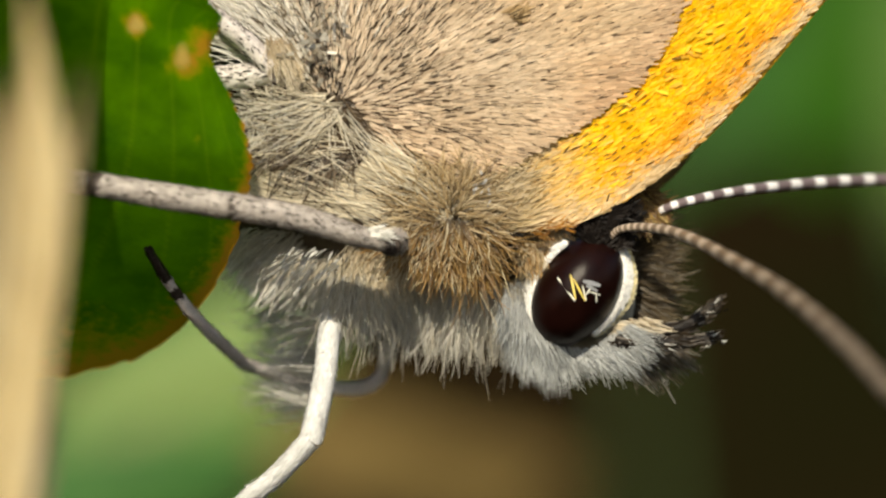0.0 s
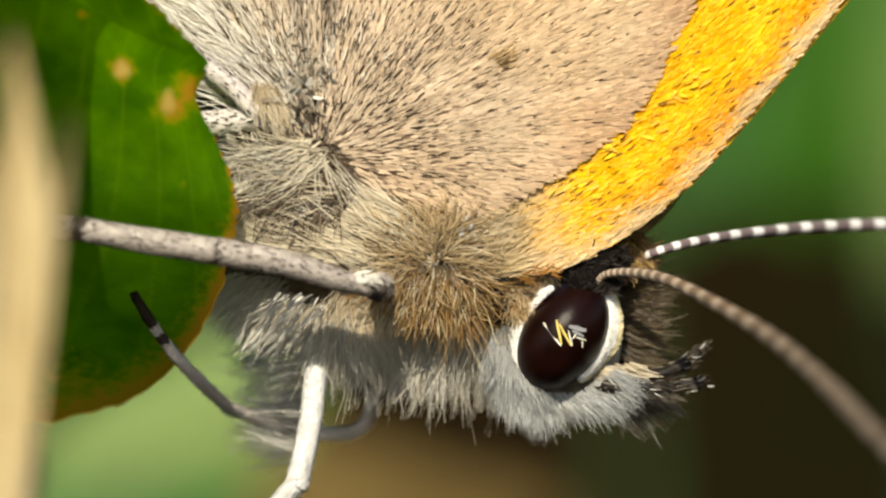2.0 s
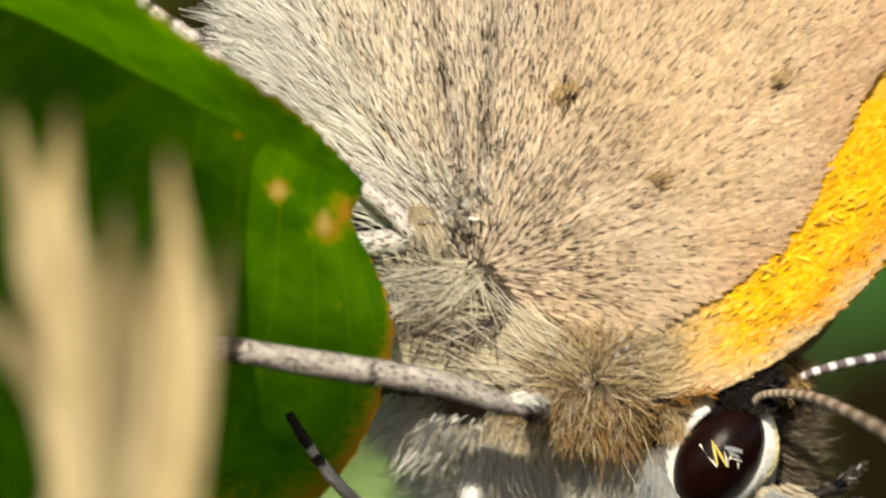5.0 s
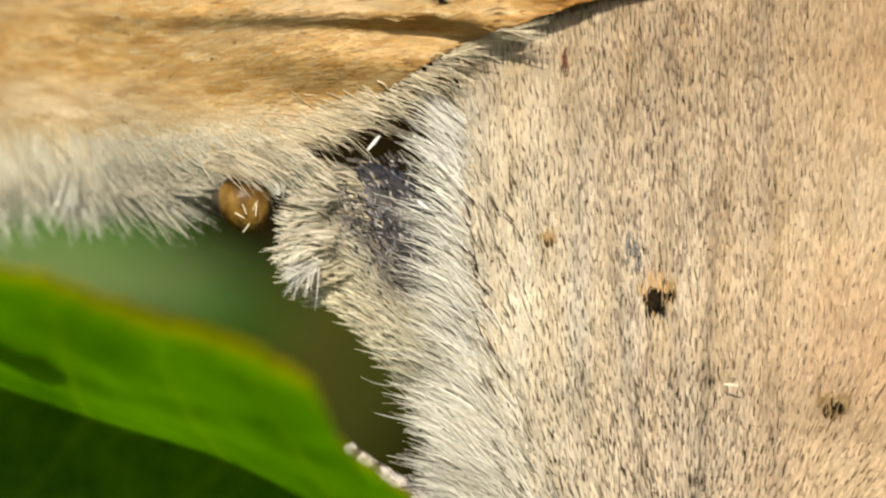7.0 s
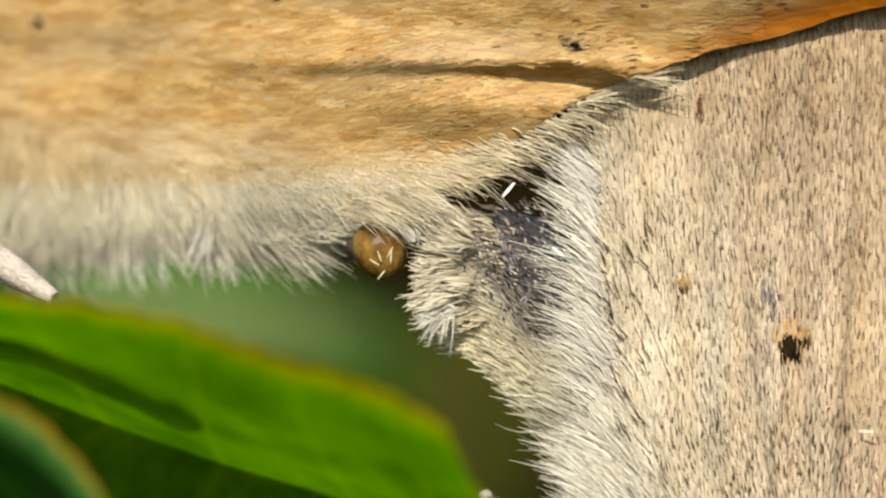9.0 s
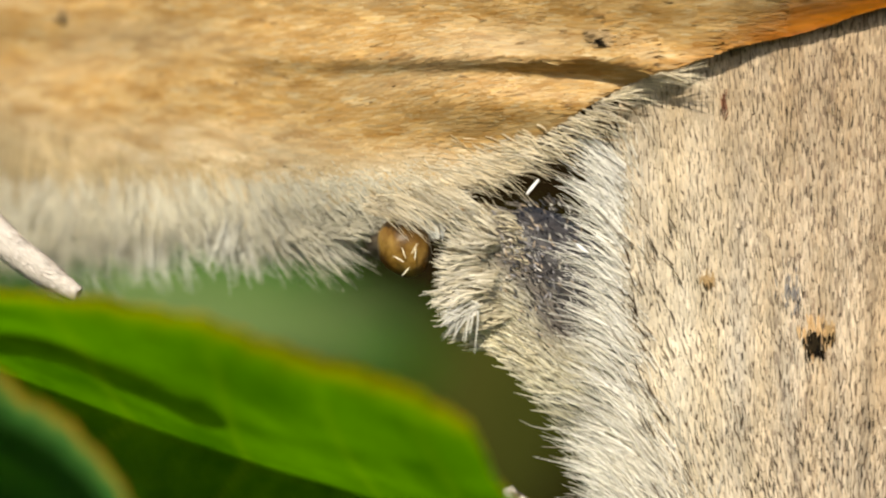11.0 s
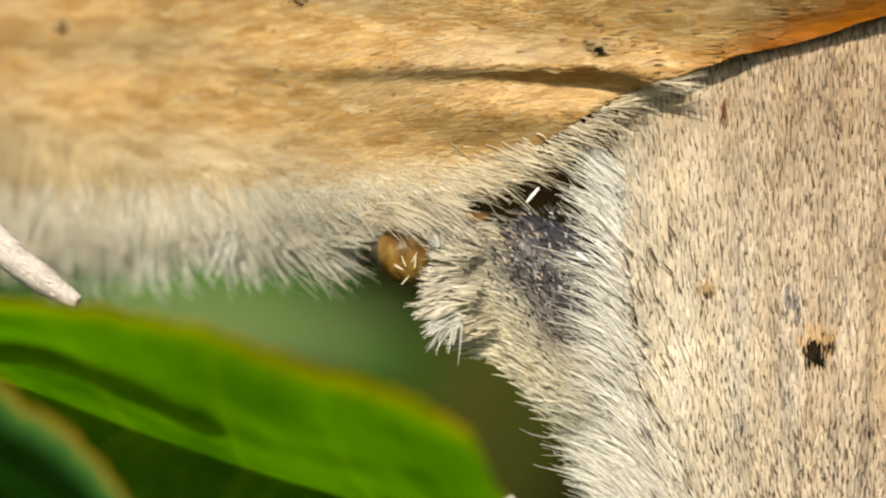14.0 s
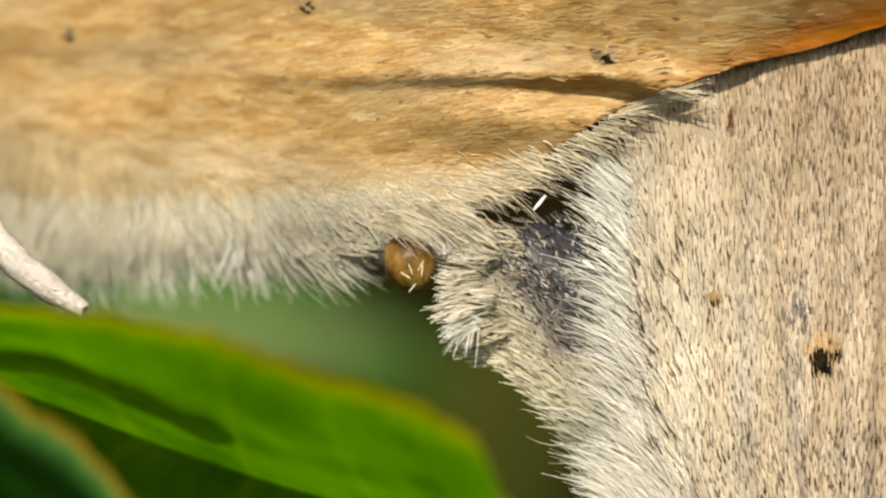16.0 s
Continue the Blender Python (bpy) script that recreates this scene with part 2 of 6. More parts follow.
def hairs(name, parent, root, way, length, width, bend, col_root, col_tip, material=None, segs=4, label=""):
    """Hair-scales: tapered, slightly keeled ribbons, curved by bend."""
    n = len(root)
    t = np.linspace(0, 1, segs + 1)
    pts = root[:, None] + way[:, None] * (length[:, None] * t)[:, :, None] + bend[:, None] * (length[:, None] * t**2)[:, :, None]
    tan = way[:, None] + 2 * bend[:, None] * t[None, :, None]
    tan = tan / np.linalg.norm(tan, axis=2, keepdims=True)
    s1 = np.cross(tan, np.array([0.05, 1.0, 0.03]))
    s1 /= np.maximum(np.linalg.norm(s1, axis=2, keepdims=True), 1e-9)
    s2 = np.cross(tan, s1)
    s2 = s2 * np.where(s2[..., 1:2] > 0, -1.0, 1.0)
    roll = RNG.normal(0, 0.38, n)[:, None, None]
    sd = np.cos(roll) * s1 + np.sin(roll) * s2
    rad = (0.62 * width[:, None] * (1.0 - 0.82 * t[None] ** 1.6))[:, :, None]
    v = np.stack([pts - rad * sd, pts + 0.25 * rad * s2, pts + rad * sd], 2).reshape(-1, 3)
    k = np.arange(n)[:, None, None] * (segs + 1) * 3 + np.arange(segs)[None, :, None] * 3
    j = np.arange(2)[None, None]
    f = np.stack([k + j, k + j + 1, k + 4 + j, k + 3 + j], 3).reshape(-1, 4)
    c = col_root[:, None] * (1 - t)[None, :, None] + col_tip[:, None] * t[None, :, None]
    c = np.repeat(c[:, :, None], 3, 2).reshape(-1, 3)
    return mesh_part(name, v, f, material or M_HAIR, parent, label, c)


def blades(name, parent, root, way, length, width, lift, col, material=None, roll=0.25, label="", up=(0, -1, 0)):
    """Overlapping scales: flat arched blades that lie along way with the tip raised by lift."""
    n = len(root)
    up = np.broadcast_to(np.asarray(up, float), (n, 3))
    side = unit(np.cross(way, up))
    tilt = (RNG.normal(0, 1, n) * roll)[:, None]
    sv = unit(side + up * tilt)
    rows = []
    for t, w, h in ((0.0, 0.55, 0.0), (0.45, 1.0, 0.75), (1.0, 0.6, 1.0)):
        c = root + way * (length * t)[:, None] + up * (lift * h)[:, None]
        for sgn in (-1, 1):
            rows.append(c + sgn * sv * (0.5 * w * width)[:, None])
    v = np.stack(rows, 1).reshape(-1, 3)
    k = np.arange(n)[:, None] * 6
    f = np.concatenate([k + np.array([[0, 1, 3, 2]]), k + np.array([[2, 3, 5, 4]])], 1).reshape(-1, 4)
    return mesh_part(name, v, f, material or M_SCALE, parent, label, np.repeat(col, 6, 0), smooth=False)


def single_scales(name, parent, root, way, length, width, lift, col, label=""):
    """A few stray scales or imitated glints that can be told apart, each an object of its own."""
    for k in range(len(root)):
        blades(name, parent, root[k:k + 1], way[k:k + 1], length[k:k + 1], width[k:k + 1], lift[k:k + 1], col[k:k + 1], label=label)


def plane_way(deg, rise=0.0):
    a = np.radians(deg)
    return unit(np.stack([np.cos(a), np.broadcast_to(rise, a.shape), np.sin(a)], 1))


def lay(depth, x, z, deg, rise=0.0):
    """Direction of scales laid on a curved surface y = depth(x, z), and the surface's outward normal."""
    e = 5.0
    gx = (depth(x + e, z) - depth(x - e, z)) / (2 * e)
    gz = (depth(x, z + e) - depth(x, z - e)) / (2 * e)
    w = plane_way(deg, 0.0)
    w[:, 1] = gx * w[:, 0] + gz * w[:, 2] + rise
    return unit(w), unit(np.stack([gx, -np.ones_like(gx), gz], 1))


def pick(n, cols, odds):
    """One of the given colours each, by odds, slightly varied."""
    c = np.asarray(cols)
    return c[RNG.choice(len(c), n, p=np.asarray(odds) / sum(odds))] * RNG.normal(1, 0.08, (n, 1)).clip(0.7, 1.3)


def mixcol(n, *cols):
    """Random blends between the given colours."""
    c = np.asarray(cols)
    w = RNG.dirichlet(np.full(len(c), 0.6), n)
    return w @ c


def fur(name, parent, outline, n, deg, length, width, depth, cols, tip=None, rise=-0.25, bend=(0, 0, 0), spread=14, closed_n=60, clump=12, dim=0.62, jitter=0.0, curl=0.1, material=None, label="", segs=4, blend=None, grow=None):
    """A patch of bristles rooted inside an outline. deg and depth are numbers or functions of (x, z); blend: a colour and its weight as a function of (x, z); grow: a factor on the length."""
    q = scatter(spline(outline, closed_n, True), n)
    q = q + RNG.normal(0, 1, q.shape) * jitter
    x, z = q[:, 0], q[:, 1]
    m = len(q)
    a = (deg(x, z) if callable(deg) else np.full(m, float(deg))) + RNG.normal(0, spread * 0.85, m) + 9 * soft(x, z, 24, 3.0) + 9 * soft(x, z, 55, 1.0)
    y = (depth(x, z) if callable(depth) else np.full(m, float(depth)))
    le = RNG.uniform(length[0], length[1], m)
    le = le if grow is None else le * grow(x, z)
    wi = RNG.uniform(width[0], width[1], m)
    way = plane_way(a, RNG.normal(rise, 0.12, m))
    bd = np.broadcast_to(np.asarray(bend, float), (m, 3)) + RNG.normal(0, curl, (m, 3))
    # tufts: tips lean to the middle of their clump
    mids = RNG.choice(m, max(4, m // clump), replace=False)
    near = mids[np.argmin((x[:, None] - x[mids][None]) ** 2 + (z[:, None] - z[mids][None]) ** 2, axis=1)]
    pull = np.stack([x[near] - x, y[near] - y, z[near] - z], 1)
    bd = bd + 0.28 * pull / le[:, None]
    le = le * (0.8 + 0.4 * RNG.uniform(0, 1, m)[near])
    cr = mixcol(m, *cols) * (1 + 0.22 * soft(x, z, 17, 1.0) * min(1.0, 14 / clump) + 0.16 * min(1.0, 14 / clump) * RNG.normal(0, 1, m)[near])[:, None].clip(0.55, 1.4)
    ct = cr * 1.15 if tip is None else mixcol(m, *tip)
    # root colour dimmed to imitate dark gaps between the hairs
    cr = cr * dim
    if blend is not None:
        w = np.clip(blend[1](x, z) + RNG.normal(0, 0.12, m), 0, 1)[:, None]
        tint = np.asarray(blend[0]) * RNG.normal(1, 0.12, (m, 1))
        cr, ct = cr * (1 - w) + tint * w, ct * (1 - w) + tint * w
    return hairs(name, parent, np.stack([x, y, z], 1), way, le, wi, bd, cr, ct, material, segs, label)


def tube(name, parent, pts, radii, material, sides=14, n=60, label="", pigment=None, squash=1.0, wobble=0.04):
    """A round limb along a curve with closed, rounded ends."""
    c = spline(pts, n)
    r = spline(np.asarray(radii, float)[:, None], n)[:, 0]
    e = np.linspace(0, 1, n)
    L = np.linalg.norm(np.diff(c, axis=0), axis=1).sum()
    r = r * np.sqrt(np.clip(np.minimum(e, 1 - e) * L / np.maximum(r, 1e-6) * 1.2, 0.02, 1))
    tan = unit(np.gradient(c, axis=0))
    s1 = unit(np.cross(tan, np.array([0.0, 1.0, 0.02])))
    s2 = np.cross(tan, s1)
    a = np.linspace(0, 2 * np.pi, sides, endpoint=False)
    wob = 1 + wobble * np.sin(np.outer(e * L / 17, np.ones(sides)) + 3 * a[None])
    v = c[:, None] + (r[:, None] * wob)[:, :, None] * (np.cos(a)[None, :, None] * s1[:, None] + squash * np.sin(a)[None, :, None] * s2[:, None])
    i = np.arange(n - 1)[:, None] * sides
    j = np.arange(sides)[None]
    j2 = (j + 1) % sides
    f = np.stack([i + j, i + j2, i + sides + j2, i + sides + j], 2).reshape(-1, 4)
    p = None
    if pigment is not None:
        p = np.repeat(pigment(e), sides, 0)
    return mesh_part(name, v.reshape(-1, 3), f, material, parent, label, p)


def coat(name, parent, pts, radii, n, size, col, lift=2.0, label=""):
    """Small scales laid over a limb, pointing to its far end. col(e) gives their colours along it."""
    m = 200
    c = spline(pts, m)
    r = spline(np.asarray(radii, float)[:, None], m)[:, 0]
    k = RNG.integers(1, m - 2, n)
    tan = unit(np.gradient(c, axis=0))[k]
    s1 = unit(np.cross(tan, np.array([0.0, 1.0, 0.02])))
    s2 = np.cross(tan, s1)
    a = RNG.uniform(0, 2 * np.pi, n)
    out = np.cos(a)[:, None] * s1 + np.sin(a)[:, None] * s2
    root = c[k] + out * (r[k] * 1.0)[:, None]
    way = unit(tan + 0.15 * RNG.normal(0, 1, (n, 3)))
    ob = blades(name, parent, root, way, RNG.uniform(0.7, 1.2, n) * size, RNG.uniform(0.7, 1.2, n) * size * 0.28,
                  np.full(n, lift), col(k / m), M_CUTICLE, 0.1, label, up=out)
    return tagged(ob, kind="stuff")


def blob(name, parent, at, radii, material, turn=0.0, label="", bumps=0.05, rings=28, sides=40):
    """A rounded, slightly uneven body. turn: degrees in the picture plane."""
    th = np.linspace(0.001, np.pi - 0.001, rings)
    ph = np.linspace(0, 2 * np.pi, sides, endpoint=False)
    T, P = np.meshgrid(th, ph, indexing="ij")
    d = 1 + bumps * np.sin(5 * T + 2 * np.sin(3 * P)) * np.sin(T)
    x, y, z = radii[0] * d * np.sin(T) * np.cos(P), radii[1] * d * np.sin(T) * np.sin(P), radii[2] * d * np.cos(T)
    c, s = math.cos(math.radians(turn)), math.sin(math.radians(turn))
    v = np.stack([at[0] + c * x - s * z, at[1] + y, at[2] + s * x + c * z], 2).reshape(-1, 3)
    i = np.arange(rings - 1)[:, None] * sides
    j = np.arange(sides)[None]
    j2 = (j + 1) % sides
    f = np.stack([i + j, i + j2, i + sides + j2, i + sides + j], 2).reshape(-1, 4)
    return mesh_part(name, v, f, material, parent, label)


def wing_sheet(name, parent, base, outline, depth, material, label="", n=220, rings=46, thick=5.0, tone=None):
    """Wing membrane: a fan of rings from the base to the outline, with two faces and a rim."""
    o = spline(outline, n, True)
    r = np.linspace(0.02, 1, rings) ** 0.9
    b = np.asarray(base, float)
    p = b + (o - b)[None] * r[:, None, None]
    x, z = p[..., 0].ravel(), p[..., 1].ravel()
    y = depth(x, z)
    front = np.stack([x, y + 3, z], 1)
    back = np.stack([x, y + 3 + thick, z], 1)
    i = np.arange(rings - 1)[:, None] * n
    j = np.arange(n)[None]
    j2 = (j + 1) % n
    f = np.stack([i + j, i + j2, i + n + j2, i + n + j], 2).reshape(-1, 4)
    off = rings * n
    rim0 = (rings - 1) * n
    jj = np.arange(n)
    rim = np.stack([rim0 + jj, rim0 + (jj + 1) % n, off + rim0 + (jj + 1) % n, off + rim0 + jj], 1)
    faces = np.concatenate([f, f[:, ::-1] + off, rim])
    pigment = None if tone is None else np.tile(tone(x, z), (2, 1))
    return mesh_part(name, np.concatenate([front, back]), faces, material, parent, label, pigment)


def sheet(name, parent, rows, material, label="", rim_rows=(1.0, 1.0), rim_ends=(0.0, 0.0), veins=9, thick=8.0, rim_width=0.05, skew=0.25, mid=0.0, rib=1.0, scorch=(), bleach=()):
    """A leaf blade: rows is an (a, b, 3) grid of places, b across. Side veins, a midrib and a rusty rim are attributes."""
    a, b, _ = rows.shape
    uu, vv = np.meshgrid(np.linspace(0, 1, a), np.linspace(0, 1, b), indexing="ij")
    ph = (uu + skew * np.abs(vv - mid)) * veins
    vein = np.exp(-((ph - np.round(ph)) / 0.035) ** 2) * 0.24
    vein = np.maximum(vein, rib * np.exp(-(((vv - mid) / 0.012) ** 2)))
    rim = np.maximum(rim_rows[0] * np.exp(-vv / rim_width), rim_rows[1] * np.exp(-(1 - vv) / rim_width))
    rim = np.maximum(rim, np.maximum(rim_ends[0] * np.exp(-uu / rim_width), rim_ends[1] * np.exp(-(1 - uu) / rim_width)))
    for x, z, r, s in scorch:
        rim = np.maximum(rim, s * np.exp(-((rows[..., 0] - x) ** 2 + (rows[..., 2] - z) ** 2) / r**2))
    pale = np.zeros_like(rim)
    for x, z, r, tall, s in bleach:
        d = np.hypot(rows[..., 0] - x, (rows[..., 2] - z) / tall) * (1 + 0.12 * np.sin(3 * np.arctan2(rows[..., 2] - z, rows[..., 0] - x) + x))
        pale = np.maximum(pale, s * np.clip(1.5 - d / r, 0, 1))
    front = rows.reshape(-1, 3)
    i = np.arange(a - 1)[:, None] * b
    j = np.arange(b - 1)[None]
    f = np.stack([i + j, i + j + 1, i + b + j + 1, i + b + j], 2).reshape(-1, 4)
    # the margin is rolled back by a leaf's thickness
    edge = np.concatenate([np.arange(b), np.arange(1, a) * b + b - 1, (a - 1) * b + np.arange(b - 2, -1, -1), np.arange(a - 2, 0, -1) * b])
    e2 = np.roll(np.arange(len(edge)), -1)
    off = a * b
    lip = front[edge] + np.array([0, thick, 0])
    rimf = np.stack([edge, np.roll(edge, -1), off + e2, off + np.arange(len(edge))], 1)
    vals = {"vein": np.concatenate([vein.ravel(), vein.ravel()[edge]]), "rim": np.concatenate([rim.ravel(), rim.ravel()[edge]]), "pale": np.concatenate([pale.ravel(), pale.ravel()[edge]])}
    return mesh_part(name, np.concatenate([front, lip]), np.concatenate([f, rimf]), material, parent, label, values=vals)

# ---- ground ----
def build_ground():
    ys = np.concatenate([[-600, -60, -6, -1, -0.4], np.linspace(-0.2, 0.9, 70), [1.5, 4, 20, 120, 900]])
    xs = np.concatenate([[-900, -100, -10, -2], np.linspace(-0.8, 0.8, 90), [2, 10, 100, 900]])
    Y, X = np.meshgrid(ys, xs, indexing="ij")
    t = np.clip((Y - 0.16) / 0.34, 0, 1)
    near = np.exp(-((X / 3) ** 2)) * (np.abs(Y) < 1.2)
    Z = -0.13 + 0.40 * t * t * (3 - 2 * t)
    Z = Z + near * (0.008 * np.sin(31 * X + 2 * np.sin(17 * Y)) + 0.005 * np.sin(83 * X + 61 * Y) + 0.006 * np.sin(47 * Y - 29 * X))
    a, b = X.shape
    i = np.arange(a - 1)[:, None] * b
    j = np.arange(b - 1)[None]
    f = np.stack([i + j, i + j + 1, i + b + j + 1, i + b + j], 2).reshape(-1, 4)
    me = bpy.data.meshes.new("ground")
    me.from_pydata(np.stack([X, Y, Z], 2).reshape(-1, 3).tolist(), [], f.tolist())
    me.polygons.foreach_set("use_smooth", np.full(len(f), True))
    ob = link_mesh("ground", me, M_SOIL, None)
    tagged(ob, "dark mossy soil bank behind the plants", "ground", kind="structure")


build_ground()
GROUND_Z = -0.13 / U


# ---- the plant with the bitten leaf ----
LEAF_BAND = []


def leaf_y(x, z):
    """Depth of the leaf's overhanging flap at (x, z)."""
    g = LEAF_BAND[0]
    i = np.unravel_index(np.argmin((g[..., 0] - x) ** 2 + (g[..., 2] - z) ** 2), g.shape[:2])
    return float(g[i][1])


def build_leaf():
    plant = thing("leafy_plant", (-1150, 100, GROUND_Z + 441), "green leafy plant with a bitten, brown-edged leaf", "plant")
    n, top, low = 210, 30, 120
    T = spline([(-900, 170), (-445, 122), (-145, 80), (60, 5), (200, -35), (340, -110), (400, -220), (560, -340), (690, -430), (745, -485), (780, -520), (802, -545)], n)
    F = spline([(-900, 60), (-560, 0), (-250, -110), (-45, -180), (200, -258), (420, -370), (520, -420), (600, -461), (670, -497), (730, -524), (780, -542), (803, -548)], n)
    B = spline([(-900, -900), (-500, -1100), (-100, -1180), (300, -1200), (562, -1182), (712, -1122), (812, -992), (850, -860), (855, -800), (828, -715), (782, -640), (806, -552)], n)
    u = np.linspace(0, 1, n)
    rows = np.zeros((n, top + low, 3))
    nib = 3.5 * np.sin(u * 210) + 2.5 * np.sin(u * 97 + 2)
    yF = -170 + 120 * np.clip(1 - u * 1.6, 0, 1)
    for k in range(top):
        v = k / top
        w = v * v * (3 - 2 * v) * 0.4 + v * 0.6
        rows[:, k, 0] = T[:, 0] * (1 - w) + F[:, 0] * w
        rows[:, k, 2] = T[:, 1] * (1 - w) + F[:, 1] * w + nib * (1 - v) ** 4
        over = 1250 / (1 + np.exp((rows[:, k, 0] - 435) / 72)) * (0.75 + 0.25 * np.clip((rows[:, k, 0] + 420) / 480, 0, 1)) + 60 * (1 - u)
        rows[:, k, 1] = yF - over * (1 - v) ** 1.1
    for k in range(low):
        v = k / (low - 1)
        rows[:, top + k, 0] = F[:, 0] * (1 - v) + B[:, 0] * v + nib * v**6
        rows[:, top + k, 2] = F[:, 1] * (1 - v) + B[:, 1] * v + nib * v**6
        hollow = 1 / (1 + np.exp((rows[:, top + k, 0] - 470) / 60))
        back = np.clip((-rows[:, top + k, 2] - 780) / 420, 0, 1) ** 1.5
        rows[:, top + k, 1] = yF + hollow * (110 * (1 - math.exp(-v * 5.5)) - 0.35 * np.minimum(F[:, 1] - rows[:, top + k, 2], 380)) + 30 * v + 430 * back
    rows[..., 1] -= 165 * np.clip((rows[..., 2] + 850) / 450, 0, 1)
    rows[..., 1] += 6 * soft(rows[..., 0], rows[..., 2], 70, 1.0)
    LEAF_BAND.append(rows[:, :top])
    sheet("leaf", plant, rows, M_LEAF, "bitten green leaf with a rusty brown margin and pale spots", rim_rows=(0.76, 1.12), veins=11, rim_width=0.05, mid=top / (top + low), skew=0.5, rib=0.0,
                  scorch=[(582, -468, 12, 0.8), (653, -566, 27, 0.95), (772, -605, 40, 0.85), (740, -630, 36, 0.9), (760, -770, 14, 0.5), (560, -1160, 120, 0.6), (690, -1120, 60, 0.7)],
                  bleach=[(653, -566, 12, 1.1, 0.95), (735, -624, 11, 1.7, 0.75)])
    # second leaf below
    n2, b2 = 60, 30
    A = spline([(-900, 40), (-560, 10), (-445, -55), (-345, -125), (-265, -235), (-215, -380), (-200, -520)], n2)
    Bq = spline([(-900, -700), (-800, -720), (-700, -740), (-600, -760), (-480, -760), (-330, -700), (-205, -525)], n2)
    v = np.linspace(0, 1, b2)[None, :, None]
    g = A[:, None] * (1 - v) + Bq[:, None] * v
    g[..., 1] += ((5 * np.sin(np.linspace(0, 1, n2) * 70) + 4 * np.sin(np.linspace(0, 1, n2) * 33))[:, None] * (1 - v[..., 0]) ** 8)
    y = -1250 + 650 * (1 - np.exp(-np.clip(np.linspace(0, 1, b2) - 0.09, 0, 1) / 0.15))[None] + 0 * g[..., 0] + 5 * soft(g[..., 0], g[..., 1], 60, 2.0)
    sheet("leaf", plant, np.stack([g[..., 0], y, g[..., 1]], 2), M_LEAF2, "deep green leaf with a brown scorched edge", veins=7, rim_width=0.035, rim_rows=(0.9, 0.95))
    tube("stem", plant, [(-1150, 100, GROUND_Z + 441), (-1180, 120, -9000), (-1100, 60, -3000), (-1000, 0, -800), (-930, 0, 0), (-900, 20, 140)], [150, 140, 120, 90, 70, 40], M_STEM, 12, 60)


build_leaf()


def build_dry_head():
    head = thing("dry_flower_head", (340, -2300, GROUND_Z + 441), "dry straw-coloured spiky seed head on a stalk", "dried plant")
    y0 = -2200.0
    axes = [([(172, -412), (192, -500), (216, -600), (236, -750), (270, -950), (330, -1450)], -30, 44), ([(276, -406), (271, -500), (264, -600), (268, -720), (290, -950), (340, -1450)], 20, 44),
            ([(457, -488), (470, -590), (486, -720), (500, -860), (482, -1080), (440, -1350), (390, -1600)], 0, 46), ([(2, -612), (60, -690), (120, -765), (180, -850), (250, -980), (320, -1400)], 60, 30),
            ([(368, -572), (372, -660), (366, -780), (360, -1000), (345, -1450)], 190, 26), ([(566, -630), (552, -740), (527, -900), (490, -1100), (440, -1350), (390, -1600)], 230, 28),
            ([(318, -620), (306, -700), (300, -820), (320, -1050), (340, -1450)], -60, 46), ([(408, -690), (412, -760), (408, -880), (385, -1080), (350, -1450)], 60, 40),
            ([(345, -700), (346, -780), (350, -900), (348, -1080), (345, -1450)], -20, 44), ([(436, -640), (440, -740), (440, -860), (410, -1060), (350, -1450)], 40, 40),
            ([(226, -640), (232, -730), (248, -850), (290, -1050), (335, -1450)], 50, 40), ([(190, -700), (215, -790), (250, -900), (295, -1080), (335, -1450)], -10, 34)]
    for pts, dy, wide in axes:
        n, b = 30, 9
        ax = spline(pts, n)
        t = np.linspace(0, 1, n)
        w = 0.86 * wide * np.clip(t / 0.5, 0, 1) * (1 - 0.25 * t) + 1
        s = np.linspace(-1, 1, b)
        X = ax[:, None, 0] + w[:, None] * s[None]
        Z = np.repeat(ax[:, None, 1], b, 1)
        Y = y0 + dy + 40 * (s[None] ** 2) * (w[:, None] / 50) - 10 * np.cos(6 * s)[None] + t[:, None] * 60
        sheet("bract", head, np.stack([X, Y, Z], 2), M_STRAW, rim_rows=(0, 0), thick=6)
    blob("seed_head", head, (365, y0 + 150, -1290), (128, 90, 450), M_STRAW, 0, bumps=0.1)
    tube("stalk", head, [(340, -2300, GROUND_Z + 441), (360, -2250, -12000), (300, y0, -4000), (335, y0 + 100, -1450)], [60, 55, 50, 62], M_STRAW, 10, 50)


build_dry_head()


